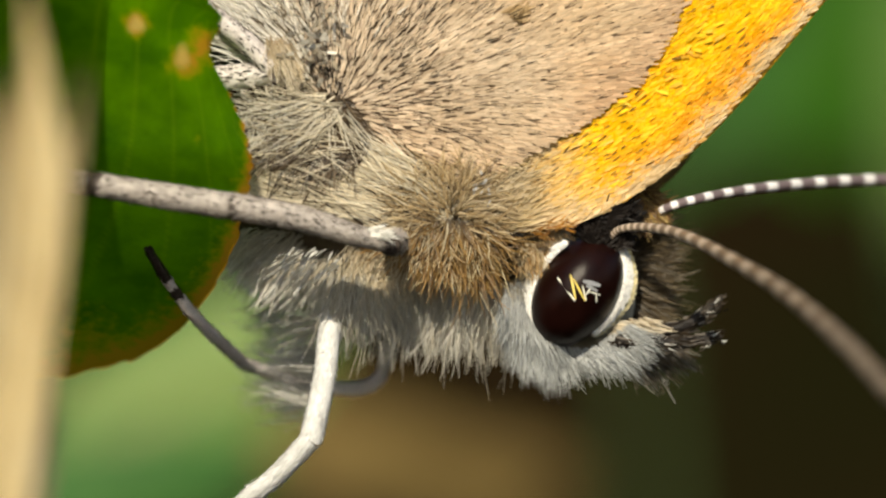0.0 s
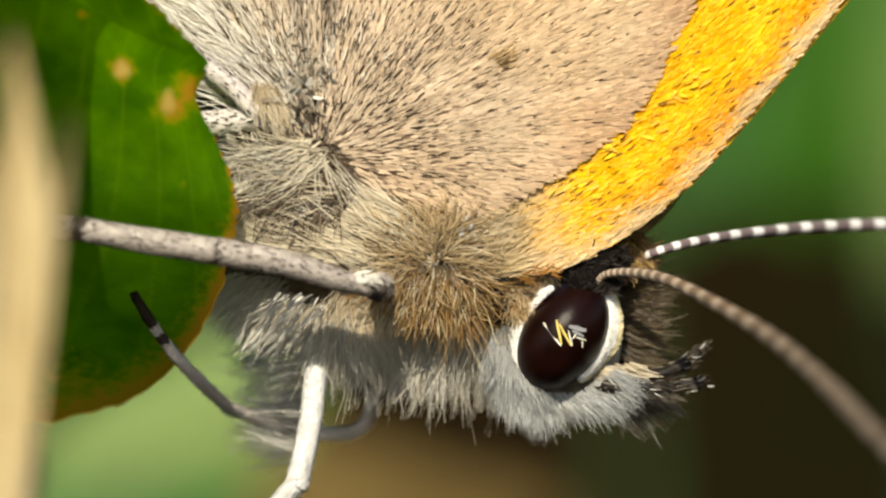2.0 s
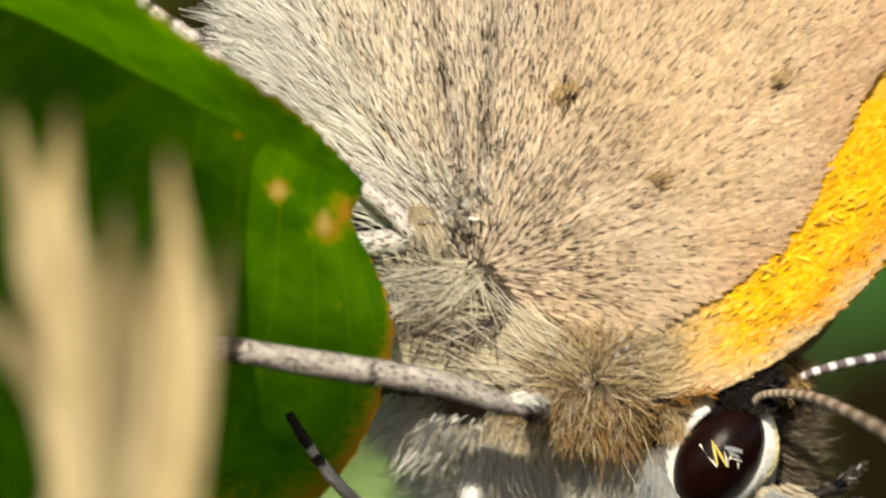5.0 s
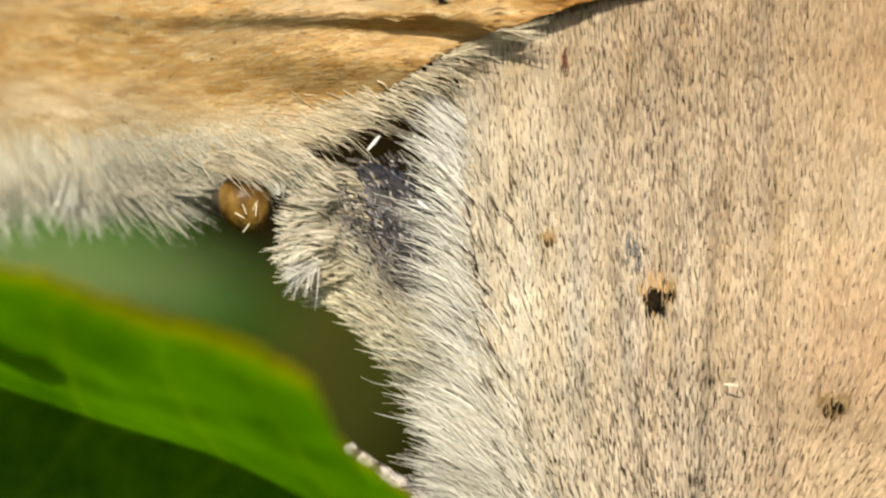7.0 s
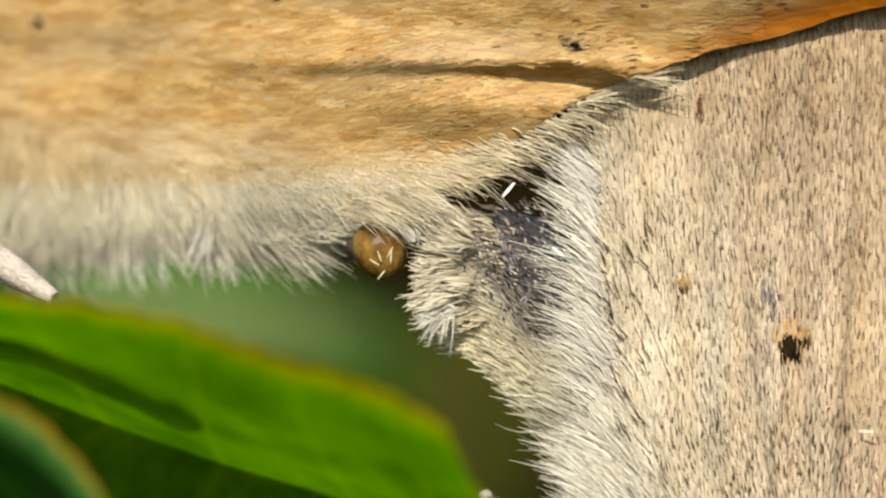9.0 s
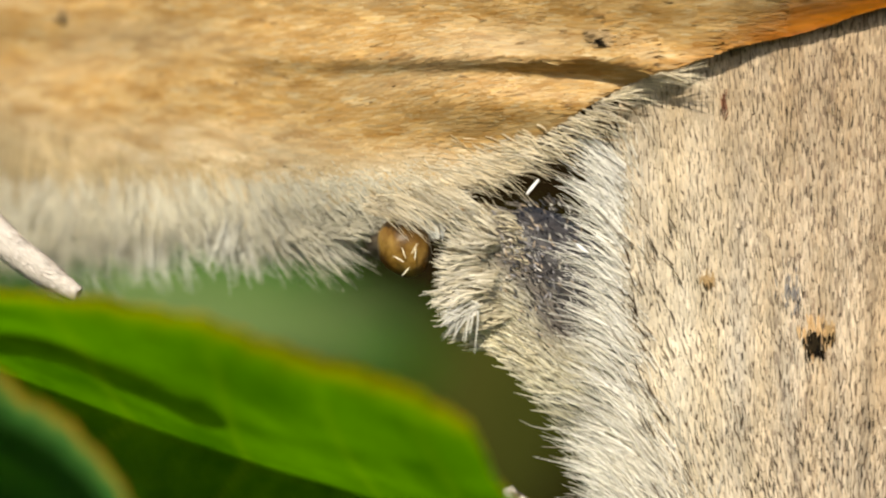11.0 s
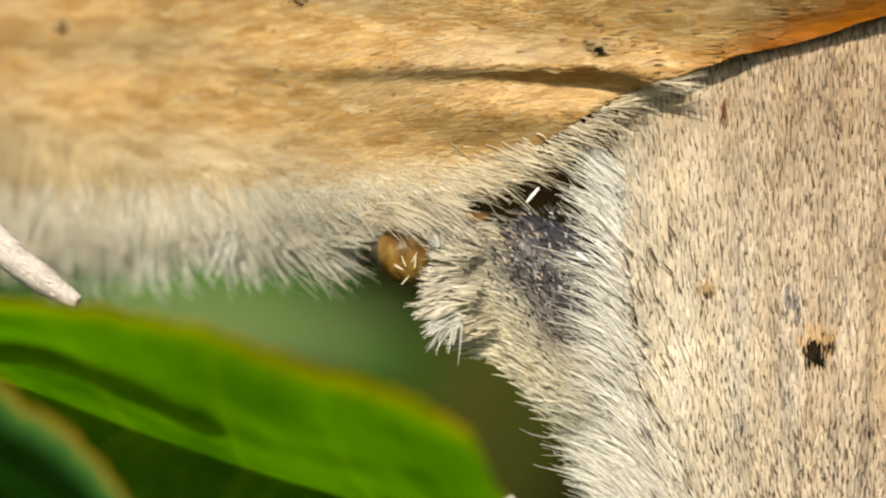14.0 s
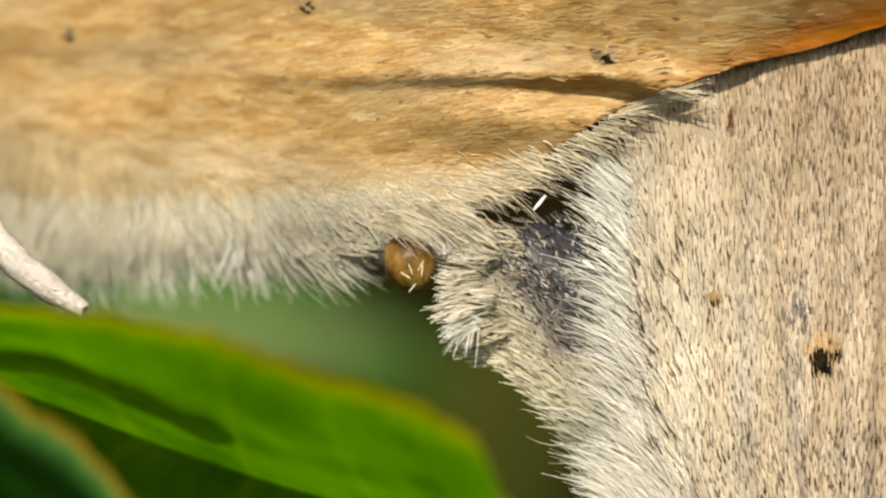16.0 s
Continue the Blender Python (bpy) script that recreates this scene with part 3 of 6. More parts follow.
# ---- plants behind ----
def far_leaf(x, z, y, length, width, turn, material, label, curl=0.25, group="", plant_name="background_plant"):
    foot = (x + RNG.uniform(-300, 300) + (1900 if x > 1800 else 0), y + 300, (GROUND_Z + 600) * DIST / (DIST + y * U) - 441)
    p = thing(plant_name, foot, label, "plant", group)
    n, b = 34, 15
    t = np.linspace(0, 1, n)
    s = np.linspace(-1, 1, b)
    w = width * 0.5 * np.sin(np.pi * np.clip(t * 0.93 + 0.05, 0, 1)) ** 0.75
    a = math.radians(turn)
    lx = (t - 0.5) * length
    cx = lx[:, None] + 0 * s[None]
    cy = w[:, None] * s[None] + (0.12 * length * (t - 0.5) ** 2)[:, None]
    X = x + cx * math.cos(a) - cy * math.sin(a)
    Z = z + cx * math.sin(a) + cy * math.cos(a)
    Y = y - curl * width * (1 - s[None] ** 2) * 0.5 + 0.25 * length * (t[:, None] - 0.4) ** 2
    sheet("leaf", p, np.stack([X, Y, Z], 2), material, rim_rows=(0.2, 0.2), veins=10, mid=0.5, rim_width=0.02, thick=20, skew=0.6)
    e = np.array([X[0, b // 2], Y[0, b // 2], Z[0, b // 2]])
    m = (np.array(foot) + e) / 2 + np.array([150, 400, 0])
    tube("stem", p, [foot, m, e + np.array([200 if x > 1800 else 0, 200, -60 if x > 1800 else -200]), e], [40, 30, 24, 18], M_STEM, 8, 40)


FAR = [
    (2040, -420, 9500, 900, 430, 66, M_LEAF_FAR, "bright green blurred leaf on a stem behind"),
    (2110, -600, 9000, 700, 220, 85, M_LEAF_GREY, "pale grey-green blurred leaf on a stem behind"),
    (1800, -600, 11500, 700, 200, 45, M_LEAF2, "deep green blurred leaf on a stem behind"),
    (1140, -1405, 8500, 560, 220, 3, M_DEAD, "tan dead leaf on a stem behind"),
    (1080, -1330, 8200, 440, 170, -12, M_DEAD, "tan dead leaf on a stem behind"),
    (740, -1210, 6500, 620, 300, 28, M_LEAF_PALE, "pale green blurred leaf on a stem behind"),
    (870, -1130, 9500, 420, 180, 60, M_LEAF_FAR, "bright green blurred leaf on a stem behind"),
    (560, -1430, 5500, 700, 260, 15, M_LEAF2, "deep green blurred leaf on a stem behind"),
    (-75, 72, 5000, 600, 160, -8, M_LEAF_GREY, "pale grey-green blurred leaf on a stem behind"),
    (150, 30, 7000, 520, 150, -24, M_LEAF_FAR, "bright green blurred leaf on a stem behind"),
    (-230, 150, 6000, 700, 180, 5, M_LEAF_FAR, "bright green blurred leaf on a stem behind"),
    (400, -90, 6500, 640, 300, 74, M_OLIVE, "olive-brown wilted leaf on a stem behind"),
]
for x, z, y, *rest in FAR:
    far_leaf(x, z, y * 1.5, *rest, group="blurred plants behind")


# ---- the butterfly with its head down ----
def spots_on(parent, name, depth, spots, along):
    """Dark wing spots: clusters of black scales within a rusty halo."""
    for x, z, r, dark in spots:
        if r > 20 and dark > 0.5:
            nh = 60
            q = RNG.normal(0, 0.5 * r, (nh, 2)) + (x + 4, z + 0.3 * r)
            blades("spot_halo", parent, np.stack([q[:, 0], depth(q[:, 0], q[:, 1]) - 4, q[:, 1]], 1), plane_way(along(q[:, 0], q[:, 1]) + RNG.normal(0, 8, nh), -0.04),
                   RNG.uniform(18, 30, nh), RNG.uniform(2.5, 4.5, nh), np.full(nh, 2.5), mixcol(nh, (0.56, 0.35, 0.17), (0.64, 0.45, 0.26)), label="rusty ring of scales")["kind"] = "stuff"
        if r <= 20:
            nh = int(6 + 4.5 * r)
            q = RNG.normal(0, 0.55 * r, (nh, 2)) + (x, z)
            blades("spot_halo", parent, np.stack([q[:, 0], depth(q[:, 0], q[:, 1]) - 5, q[:, 1]], 1), plane_way(along(q[:, 0], q[:, 1]) + RNG.normal(0, 8, nh), -0.04),
                   RNG.uniform(12, 22, nh), RNG.uniform(2.0, 3.6, nh), np.full(nh, 2.0), mixcol(nh, (0.42, 0.28, 0.13), (0.52, 0.37, 0.20), (0.33, 0.22, 0.11)), label="brown smudge of scales")["kind"] = "stuff"
        n = int(14 + r * r * 0.16) if r > 20 else int(3 + r * (0.45 if dark > 0.5 else 0.2))
        q = RNG.normal(0, 0.36 * r, (n, 2)) + (x, z)
        deg = along(q[:, 0], q[:, 1]) + RNG.normal(0, 12, n)
        c = mixcol(n, (0.006, 0.005, 0.004), (0.03, 0.022, 0.012)) if dark > 0.5 else mixcol(n, (0.10, 0.065, 0.03), (0.24, 0.16, 0.08), (0.04, 0.03, 0.02))
        blades(name, parent, np.stack([q[:, 0], depth(q[:, 0], q[:, 1] - 7) - 7, q[:, 1] - 7], 1), plane_way(deg, -0.05),
               RNG.uniform(9, 18, n), RNG.uniform(2.2, 4.4, n), np.full(n, 2.5), c, M_SPOT, label="black scale spot" if dark > 0.5 else "brown scale spot")


HIND_BASE = (1000.0, -720.0)
HIND_OUT = [(905, -690), (820, -590), (710, -450), (640, -330), (625, -150), (620, 40), (606, 170), (606, 380), (640, 620), (900, 950), (1300, 1050), (1650, 850), (1800, 400),
            (1790, 0), (1745, -290), (1690, -400), (1627, -522), (1562, -642), (1472, -722), (1362, -787), (1272, -832), (1130, -850), (1000, -800)]
PIT = spline([(860, -660), (940, -690), (1005, -698), (1050, -735), (1090, -790), (1000, -840), (860, -830)], 40, True)
VEINS = [12, 28, 47, 63, 76, 87, 97, 106, 116, 128]


def hind_depth(x, z):
    dx, dz = x - HIND_BASE[0], z - HIND_BASE[1]
    r = np.hypot(dx, dz)
    ang = np.degrees(np.arctan2(dz, dx))
    y = -45 + 34 * ((x - 1250) / 700) ** 2 + 22 * ((z + 100) / 900) ** 2
    for k, a in enumerate(VEINS):
        s = 0.3 if a < 64 else 1.0
        d = np.radians(ang - a) * r
        y = y - s * (3 + 2 * (k % 2)) * np.exp(-((d / 15) ** 2)) * np.clip(r / 200, 0, 1) + s * 3 * np.exp(-(((d - 28) / 18) ** 2)) * np.clip(r / 300, 0, 1)
    return y + 3.0 * soft(x, z, 60) + 1.5 * soft(x, z, 19, 2.0)


def hind_along(x, z):
    """Direction of the scales: away from the wing root, straightening to upright beside the inner margin."""
    dx, dz = x - HIND_BASE[0], z - HIND_BASE[1]
    a = np.degrees(np.arctan2(dz, dx))
    a = np.where(a < -90, a + 360, a)
    up = np.clip((z + 500) / 500, 0, 1) * np.clip((1400 + 0.5 * np.clip(z + 200, 0, 700) - x) / 300, 0, 1)
    return a * (1 - 0.75 * up) + 91 * 0.75 * up


def build_hindwing(bf):
    def tone(x, z):
        w = np.clip((x - 1000) / 280, 0, 1)[:, None]
        return np.array([[0.19, 0.14, 0.10]]) * (1 - w) + np.array([[0.40, 0.28, 0.18]]) * w

    wing = wing_sheet("hindwing", bf, HIND_BASE, HIND_OUT, hind_depth, M_SCALE, "tan hindwing with dark hair-like scales and black spots", tone=tone)
    out = spline(HIND_OUT, 260, True)
    # scales in close, slightly broken rows
    gx, gz = np.meshgrid(np.arange(600, 1780, 4.3), np.arange(-870, 720, 10.5))
    q = np.stack([gx.ravel(), gz.ravel()], 1)
    q = q + np.stack([1.6 * np.sin(gz.ravel() / 31) + RNG.uniform(-1.3, 1.3, len(q)), RNG.uniform(-6, 6, len(q))], 1)
    q = np.concatenate([q, q[RNG.uniform(0, 1, len(q)) < np.clip((q[:, 0] - 1120) / 260, 0.05, 0.9)] + (2.1, 4.0)])
    q = q[inside(q[:, 0], q[:, 1], out)]
    tip = q + np.where(q[:, :1] > 1240, 9, 26) * plane_way(hind_along(q[:, 0], q[:, 1]))[:, [0, 2]]
    q = q[inside(tip[:, 0], tip[:, 1], out) & ~inside(q[:, 0], q[:, 1], PIT)]
    x, z = q[:, 0], q[:, 1]
    m = len(q)
    r = np.hypot(x - HIND_BASE[0], z - HIND_BASE[1])
    calm = 1 - 0.5 * np.clip((z + 100) / 300, 0, 1)
    deg = hind_along(x, z) + (RNG.normal(0, 5, m) + 5 * soft(x, z, 40, 4.0)) * calm
    warm = np.clip((x - 950) / 450 + 0.25 * soft(x, z, 90, 1.0) - np.clip((z - 100) / 900, 0, 1), 0, 1)[:, None]
    grey = pick(m, ((0.675, 0.57, 0.447), (0.625, 0.515, 0.392), (0.545, 0.435, 0.325), (0.355, 0.275, 0.215)), (0.44, 0.32, 0.15, 0.09))
    tan = pick(m, ((0.63, 0.462, 0.295), (0.67, 0.502, 0.325), (0.58, 0.417, 0.26), (0.50, 0.352, 0.22)), (0.4, 0.3, 0.22, 0.08))
    col = grey * (1 - warm) + tan * warm
    cream = 0.65 * np.clip((930 - x) / 220, 0, 1)[:, None]
    col = col * (1 - cream) + mixcol(m, (0.84, 0.78, 0.66), (0.74, 0.67, 0.54)) * cream
    border = spline([(1790, 0), (1745, -290), (1690, -400), (1627, -522), (1562, -642), (1472, -722), (1362, -787), (1272, -832)], 90)
    rim = np.exp(-((q[:, None, :] - border[None]) ** 2).sum(2).min(1) / 90**2)
    rose = np.clip(soft(x, z, 120, 5.0) + 0.7 * rim, 0, 1)[:, None] * warm
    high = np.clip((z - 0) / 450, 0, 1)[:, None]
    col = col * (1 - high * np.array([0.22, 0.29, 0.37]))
    veil = np.exp(-((((x - 905 + 0.02 * z) % 165) - 82) / 17) ** 2)[:, None] * np.clip((z + 450) / 300, 0, 1)[:, None] * np.clip((1330 - x) / 150, 0, 1)[:, None]
    col = col * (1 - 0.13 * veil * np.array([1.0, 0.92, 0.75]))
    col = col * (1 - rose * np.array([0.07, 0.16, 0.20]))
    # shadow along two veins put into the scale colour
    for a in (98.5, 86.0):
        d = np.radians(np.degrees(np.arctan2(z - HIND_BASE[1], x - HIND_BASE[0])) - a) * r
        col = col * (1 - 0.27 * (np.exp(-((d / 13) ** 2)) * np.clip((r - 80) / 100, 0, 1) * np.clip((1150 - r) / 500, 0, 1))[:, None] * np.array([1.0, 0.95, 0.85]))
    streak = soft(x, z * 0.07, 15, 3.0)[:, None] * np.clip((z + 400) / 300, 0, 1)[:, None]
    col = col * (1 + 0.07 * streak * np.array([0.6, 1.0, 1.7]))
    way_on, out_on = lay(hind_depth, x, z, deg, -0.02)
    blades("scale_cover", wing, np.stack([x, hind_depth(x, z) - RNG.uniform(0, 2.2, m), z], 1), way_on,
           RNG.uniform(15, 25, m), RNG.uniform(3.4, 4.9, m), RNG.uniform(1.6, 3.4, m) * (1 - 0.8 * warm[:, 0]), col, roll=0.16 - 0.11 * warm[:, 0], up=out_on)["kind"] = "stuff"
    # black hair-scales
    q = scatter(out, 60000)
    x, z = q[:, 0], q[:, 1]
    r = np.hypot(x - HIND_BASE[0], z - HIND_BASE[1])
    ang = np.degrees(np.arctan2(z - HIND_BASE[1], x - HIND_BASE[0]))
    p = 0.75 * np.exp(-((r - 60) / 300) ** 2) * np.clip((ang + 25) / 60, 0.25, 1) * (1 + 0.5 * soft(x, z, 30, 2.0)) + 0.34 * np.clip((1340 - x) / 350, 0, 1) + 0.005 + 0.06 * np.clip(z / 250, 0, 1)
    p = p * np.clip((x - 690 + 0.25 * np.clip(-z, 0, 700)) / 130, 0.12, 1)
    # dark scales denser along the same two shaded veins
    for a in (98.5, 86.0):
        p = p * (1 + 0.7 * np.exp(-((np.radians(ang - a) * r / 15) ** 2)) * np.clip((1000 - r) / 400, 0, 1))
    p = p * np.clip((r - 25) / 60, 0.1, 1) * np.clip(0.7 + 0.45 * soft(x, z, 37, 7.0), 0.15, 1.2)
    keep = (RNG.uniform(0, 1, len(x)) < p * 0.42 * (1 - 0.70 * np.clip((z + 350) / 450, 0, 1))) & (z < 720) & ~inside(x, z, PIT)
    x, z = x[keep], z[keep]
    m = len(x)
    deg = hind_along(x, z) + RNG.normal(0, 4.5, m)
    col = pick(m, ((0.008, 0.007, 0.007), (0.02, 0.017, 0.016), (0.10, 0.075, 0.06)), (0.7, 0.22, 0.08))
    blades("dark_speckle", wing, np.stack([x, hind_depth(x, z) - RNG.uniform(5, 9, m), z], 1), plane_way(deg, -0.08),
           RNG.uniform(9, 22, m), RNG.uniform(0.9, 1.7, m), RNG.uniform(1, 3, m), col, M_SPOT)["kind"] = "stuff"
    spots_on(wing, "wing_spot", hind_depth, [(953, 28, 26, 1), (978, 40, 10, 1), (1262, -166, 17, 1), (1280, -160, 10, 1), (1152, -402, 14, 0), (1168, -396, 9, 1), (1535, -376, 15, 0),
                                             (1325, -546, 16, 0), (1440, -33, 15, 0), (765, 133, 8, 0)], hind_along)
    # grey smudge beside the large spot
    n = 44
    q = RNG.normal(0, 1, (n, 2)) * (9, 20) + (912, 118)
    blades("grey_smudge", wing, np.stack([q[:, 0], hind_depth(q[:, 0], q[:, 1]) - 7, q[:, 1]], 1), plane_way(hind_along(q[:, 0], q[:, 1]) + RNG.normal(0, 12, n), -0.05), RNG.uniform(9, 20, n), RNG.uniform(2.2, 3.8, n), np.full(n, 2.5),
           mixcol(n, (0.05, 0.05, 0.06), (0.26, 0.25, 0.27), (0.40, 0.37, 0.34)), label="grey smudge of scales")["kind"] = "stuff"
    # thin rusty mark under the other wing's edge
    n = 16
    q = RNG.normal(0, 1, (n, 2)) * (3.5, 13) + (794, 452)
    blades("rust_mark", wing, np.stack([q[:, 0], hind_depth(q[:, 0], q[:, 1]) - 7, q[:, 1]], 1), plane_way(RNG.normal(92, 8, n), -0.05), RNG.uniform(10, 22, n), RNG.uniform(1.6, 3.0, n), np.full(n, 2.0),
           mixcol(n, (0.05, 0.018, 0.012), (0.16, 0.06, 0.03), (0.36, 0.19, 0.12)), label="thin rusty mark")["kind"] = "stuff"
    # loose white scale
    blades("loose_scale_or_glint", wing, np.array([[1075.0, -70, -118]]), plane_way(np.array([-5.0])), np.array([26.0]), np.array([5.0]), np.array([5.0]), np.array([[0.85, 0.8, 0.65]]))
    return wing


FORE_OUT = [(1230, -880), (1312, -930), (1380, -930), (1442, -915), (1562, -850), (1662, -770), (1762, -660), (1877, -520), (2060, -300), (2300, 0), (2500, 500), (2300, 900), (1700, 700),
            (1600, 100), (1500, -500), (1330, -740)]


def fore_depth(x, z):
    d = np.clip((x - 1100) + (-z - 900), -400, 900)
    border = np.interp(z, [-832, -787, -722, -642, -522, -400, -290, 0], [1272, 1362, 1472, 1562, 1627, 1690, 1745, 1790])
    return -17 - 9 * np.clip((1680 - x) / 260, 0, 1) + 30 * np.clip((border - 36 - x) / 70, 0, 1) * np.clip((z + 840) / 60, 0, 1) + 0.00004 * d**2 + 2.0 * soft(x, z, 45, 1.0) + 14 * np.exp(-((x - 1250) ** 2 + (z + 830) ** 2) / 60000.0)


def build_forewing(bf):
    wing = wing_sheet("forewing", bf, (1400, -700), FORE_OUT, fore_depth, M_MEMBRANE_GOLD, "golden-orange forewing with a tan front edge")
    out = spline(FORE_OUT, 260, True)
    q = scatter(out, 130000)
    q = q[(q[:, 1] < -420) & (q[:, 0] + q[:, 1] * 0.9 < 1560)]
    tip = q + (27, 15)
    q = q[inside(tip[:, 0], tip[:, 1], out)]
    x, z = q[:, 0], q[:, 1]
    m = len(x)
    costa = spline([(1230, -900), (1312, -930), (1442, -915), (1562, -850), (1662, -770), (1762, -660), (1877, -520), (2060, -300)], 200)
    d = np.sqrt(((q[:, None, :] - costa[None, ::2]) ** 2).sum(2)).min(1)
    gold = mixcol(m, (0.93, 0.52, 0.008), (0.96, 0.60, 0.015), (0.88, 0.44, 0.005))
    tan = mixcol(m, (0.66, 0.48, 0.26), (0.74, 0.56, 0.33), (0.54, 0.37, 0.18))
    rust = mixcol(m, (0.72, 0.24, 0.01), (0.85, 0.36, 0.02))
    dd = d + 14 * soft(x, z, 35, 2.0) + RNG.normal(0, 7, m)
    e = np.clip((dd - 16) / 28, 0, 1)[:, None] * np.clip((x + 0.35 * (z + 850) - 1285) / 190 + RNG.normal(0, 0.16, m), 0.0, 1)[:, None]
    ru = (np.exp(-((dd - 46) / 30) ** 2) * 0.75 * np.clip((x - 1420) / 160, 0.1, 1))[:, None]
    col = tan * (1 - e) + (gold * (1 - ru) + rust * ru) * e
    fine = mixcol(m, (0.75, 0.62, 0.42), (0.6, 0.46, 0.28))
    b = np.clip((1440 - x) / 240, 0, 0.7)[:, None]
    col = col * (1 - b) + fine * b
    deg = 26 + 14 * np.clip((x - 1400) / 300, -1, 1) + RNG.normal(0, 7, m)
    blades("golden_cover", wing, np.stack([x, fore_depth(x, z) - RNG.uniform(0, 5, m), z], 1), plane_way(deg, -0.03),
           RNG.uniform(16, 30, m), RNG.uniform(3, 6, m), RNG.uniform(1, 4, m), col)["kind"] = "stuff"
    k = RNG.uniform(0, 1, m) < 0.022 * (1 + 1.2 * soft(x, z, 40, 1.0)) + 0.05 * np.exp(-((d - 150) / 40) ** 2) * (x < 1560)
    k &= (d > 30) & (RNG.uniform(0, 1, m) < 0.5)
    mk = int(k.sum())
    blades("dark_speckle", wing, np.stack([x[k], fore_depth(x[k], z[k]) - 7, z[k]], 1), plane_way(deg[k], -0.05), RNG.uniform(10, 20, mk), RNG.uniform(1.2, 2.3, mk),
           RNG.uniform(2, 5, mk), mixcol(mk, (0.06, 0.03, 0.01), (0.16, 0.09, 0.02)))["kind"] = "stuff"
    # blue-white scales at the wing root
    p = RNG.normal(0, 1, (14, 2)) * (14, 12) + (1262, -858)
    blades("root_patch", wing, np.stack([p[:, 0], np.full(14, -46.0), p[:, 1]], 1), plane_way(RNG.uniform(0, 120, 14), -0.1), RNG.uniform(7, 13, 14), RNG.uniform(3, 6, 14), RNG.uniform(1, 4, 14), mixcol(14, (0.62, 0.64, 0.66), (0.4, 0.4, 0.4), (0.1, 0.09, 0.08)))["kind"] = "stuff"
    # lifted scales beside the hindwing
    p = spline([(1480, -690), (1560, -640), (1600, -590), (1640, -545)], 60)[RNG.integers(0, 60, 34)] + RNG.normal(0, 9, (34, 2)) + (28, -20)
    blades("loose_scale_or_glint", wing, np.stack([p[:, 0], fore_depth(p[:, 0], p[:, 1]) - 9, p[:, 1]], 1), plane_way(RNG.normal(20, 25, 34), -0.08), RNG.uniform(14, 24, 34), RNG.uniform(4, 7, 34),
           RNG.uniform(2, 5, 34), pick(34, ((0.95, 0.62, 0.03), (0.85, 0.5, 0.05), (0.25, 0.14, 0.02)), (0.6, 0.3, 0.1)), roll=0.4)["kind"] = "stuff"
    # far forewing edge glimpsed behind
    far = [(1380, -932), (1460, -924), (1530, -890), (1606, -832), (1640, -780), (1580, -780), (1450, -820)]
    wing_sheet("far_forewing", bf, (1560, -800), far, lambda x, z: 380 + 0 * x, M_DEAD, "brown edge of the other forewing", 80, 10)


def whorl(cx, cz):
    return lambda x, z: np.degrees(np.arctan2(z - cz, x - cx))


TAN = ((0.52, 0.37, 0.20), (0.64, 0.48, 0.29), (0.28, 0.19, 0.10))
CREAM = ((0.72, 0.62, 0.45), (0.82, 0.75, 0.60), (0.50, 0.41, 0.28))
SAND = ((0.66, 0.52, 0.33), (0.74, 0.62, 0.43), (0.50, 0.36, 0.19))
WHITE = ((0.80, 0.79, 0.74), (0.62, 0.61, 0.56), (0.90, 0.89, 0.85))
GOLD = ((0.46, 0.27, 0.08), (0.26, 0.14, 0.04), (0.58, 0.38, 0.14), (0.07, 0.04, 0.015))
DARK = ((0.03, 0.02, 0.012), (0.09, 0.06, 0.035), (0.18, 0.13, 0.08))


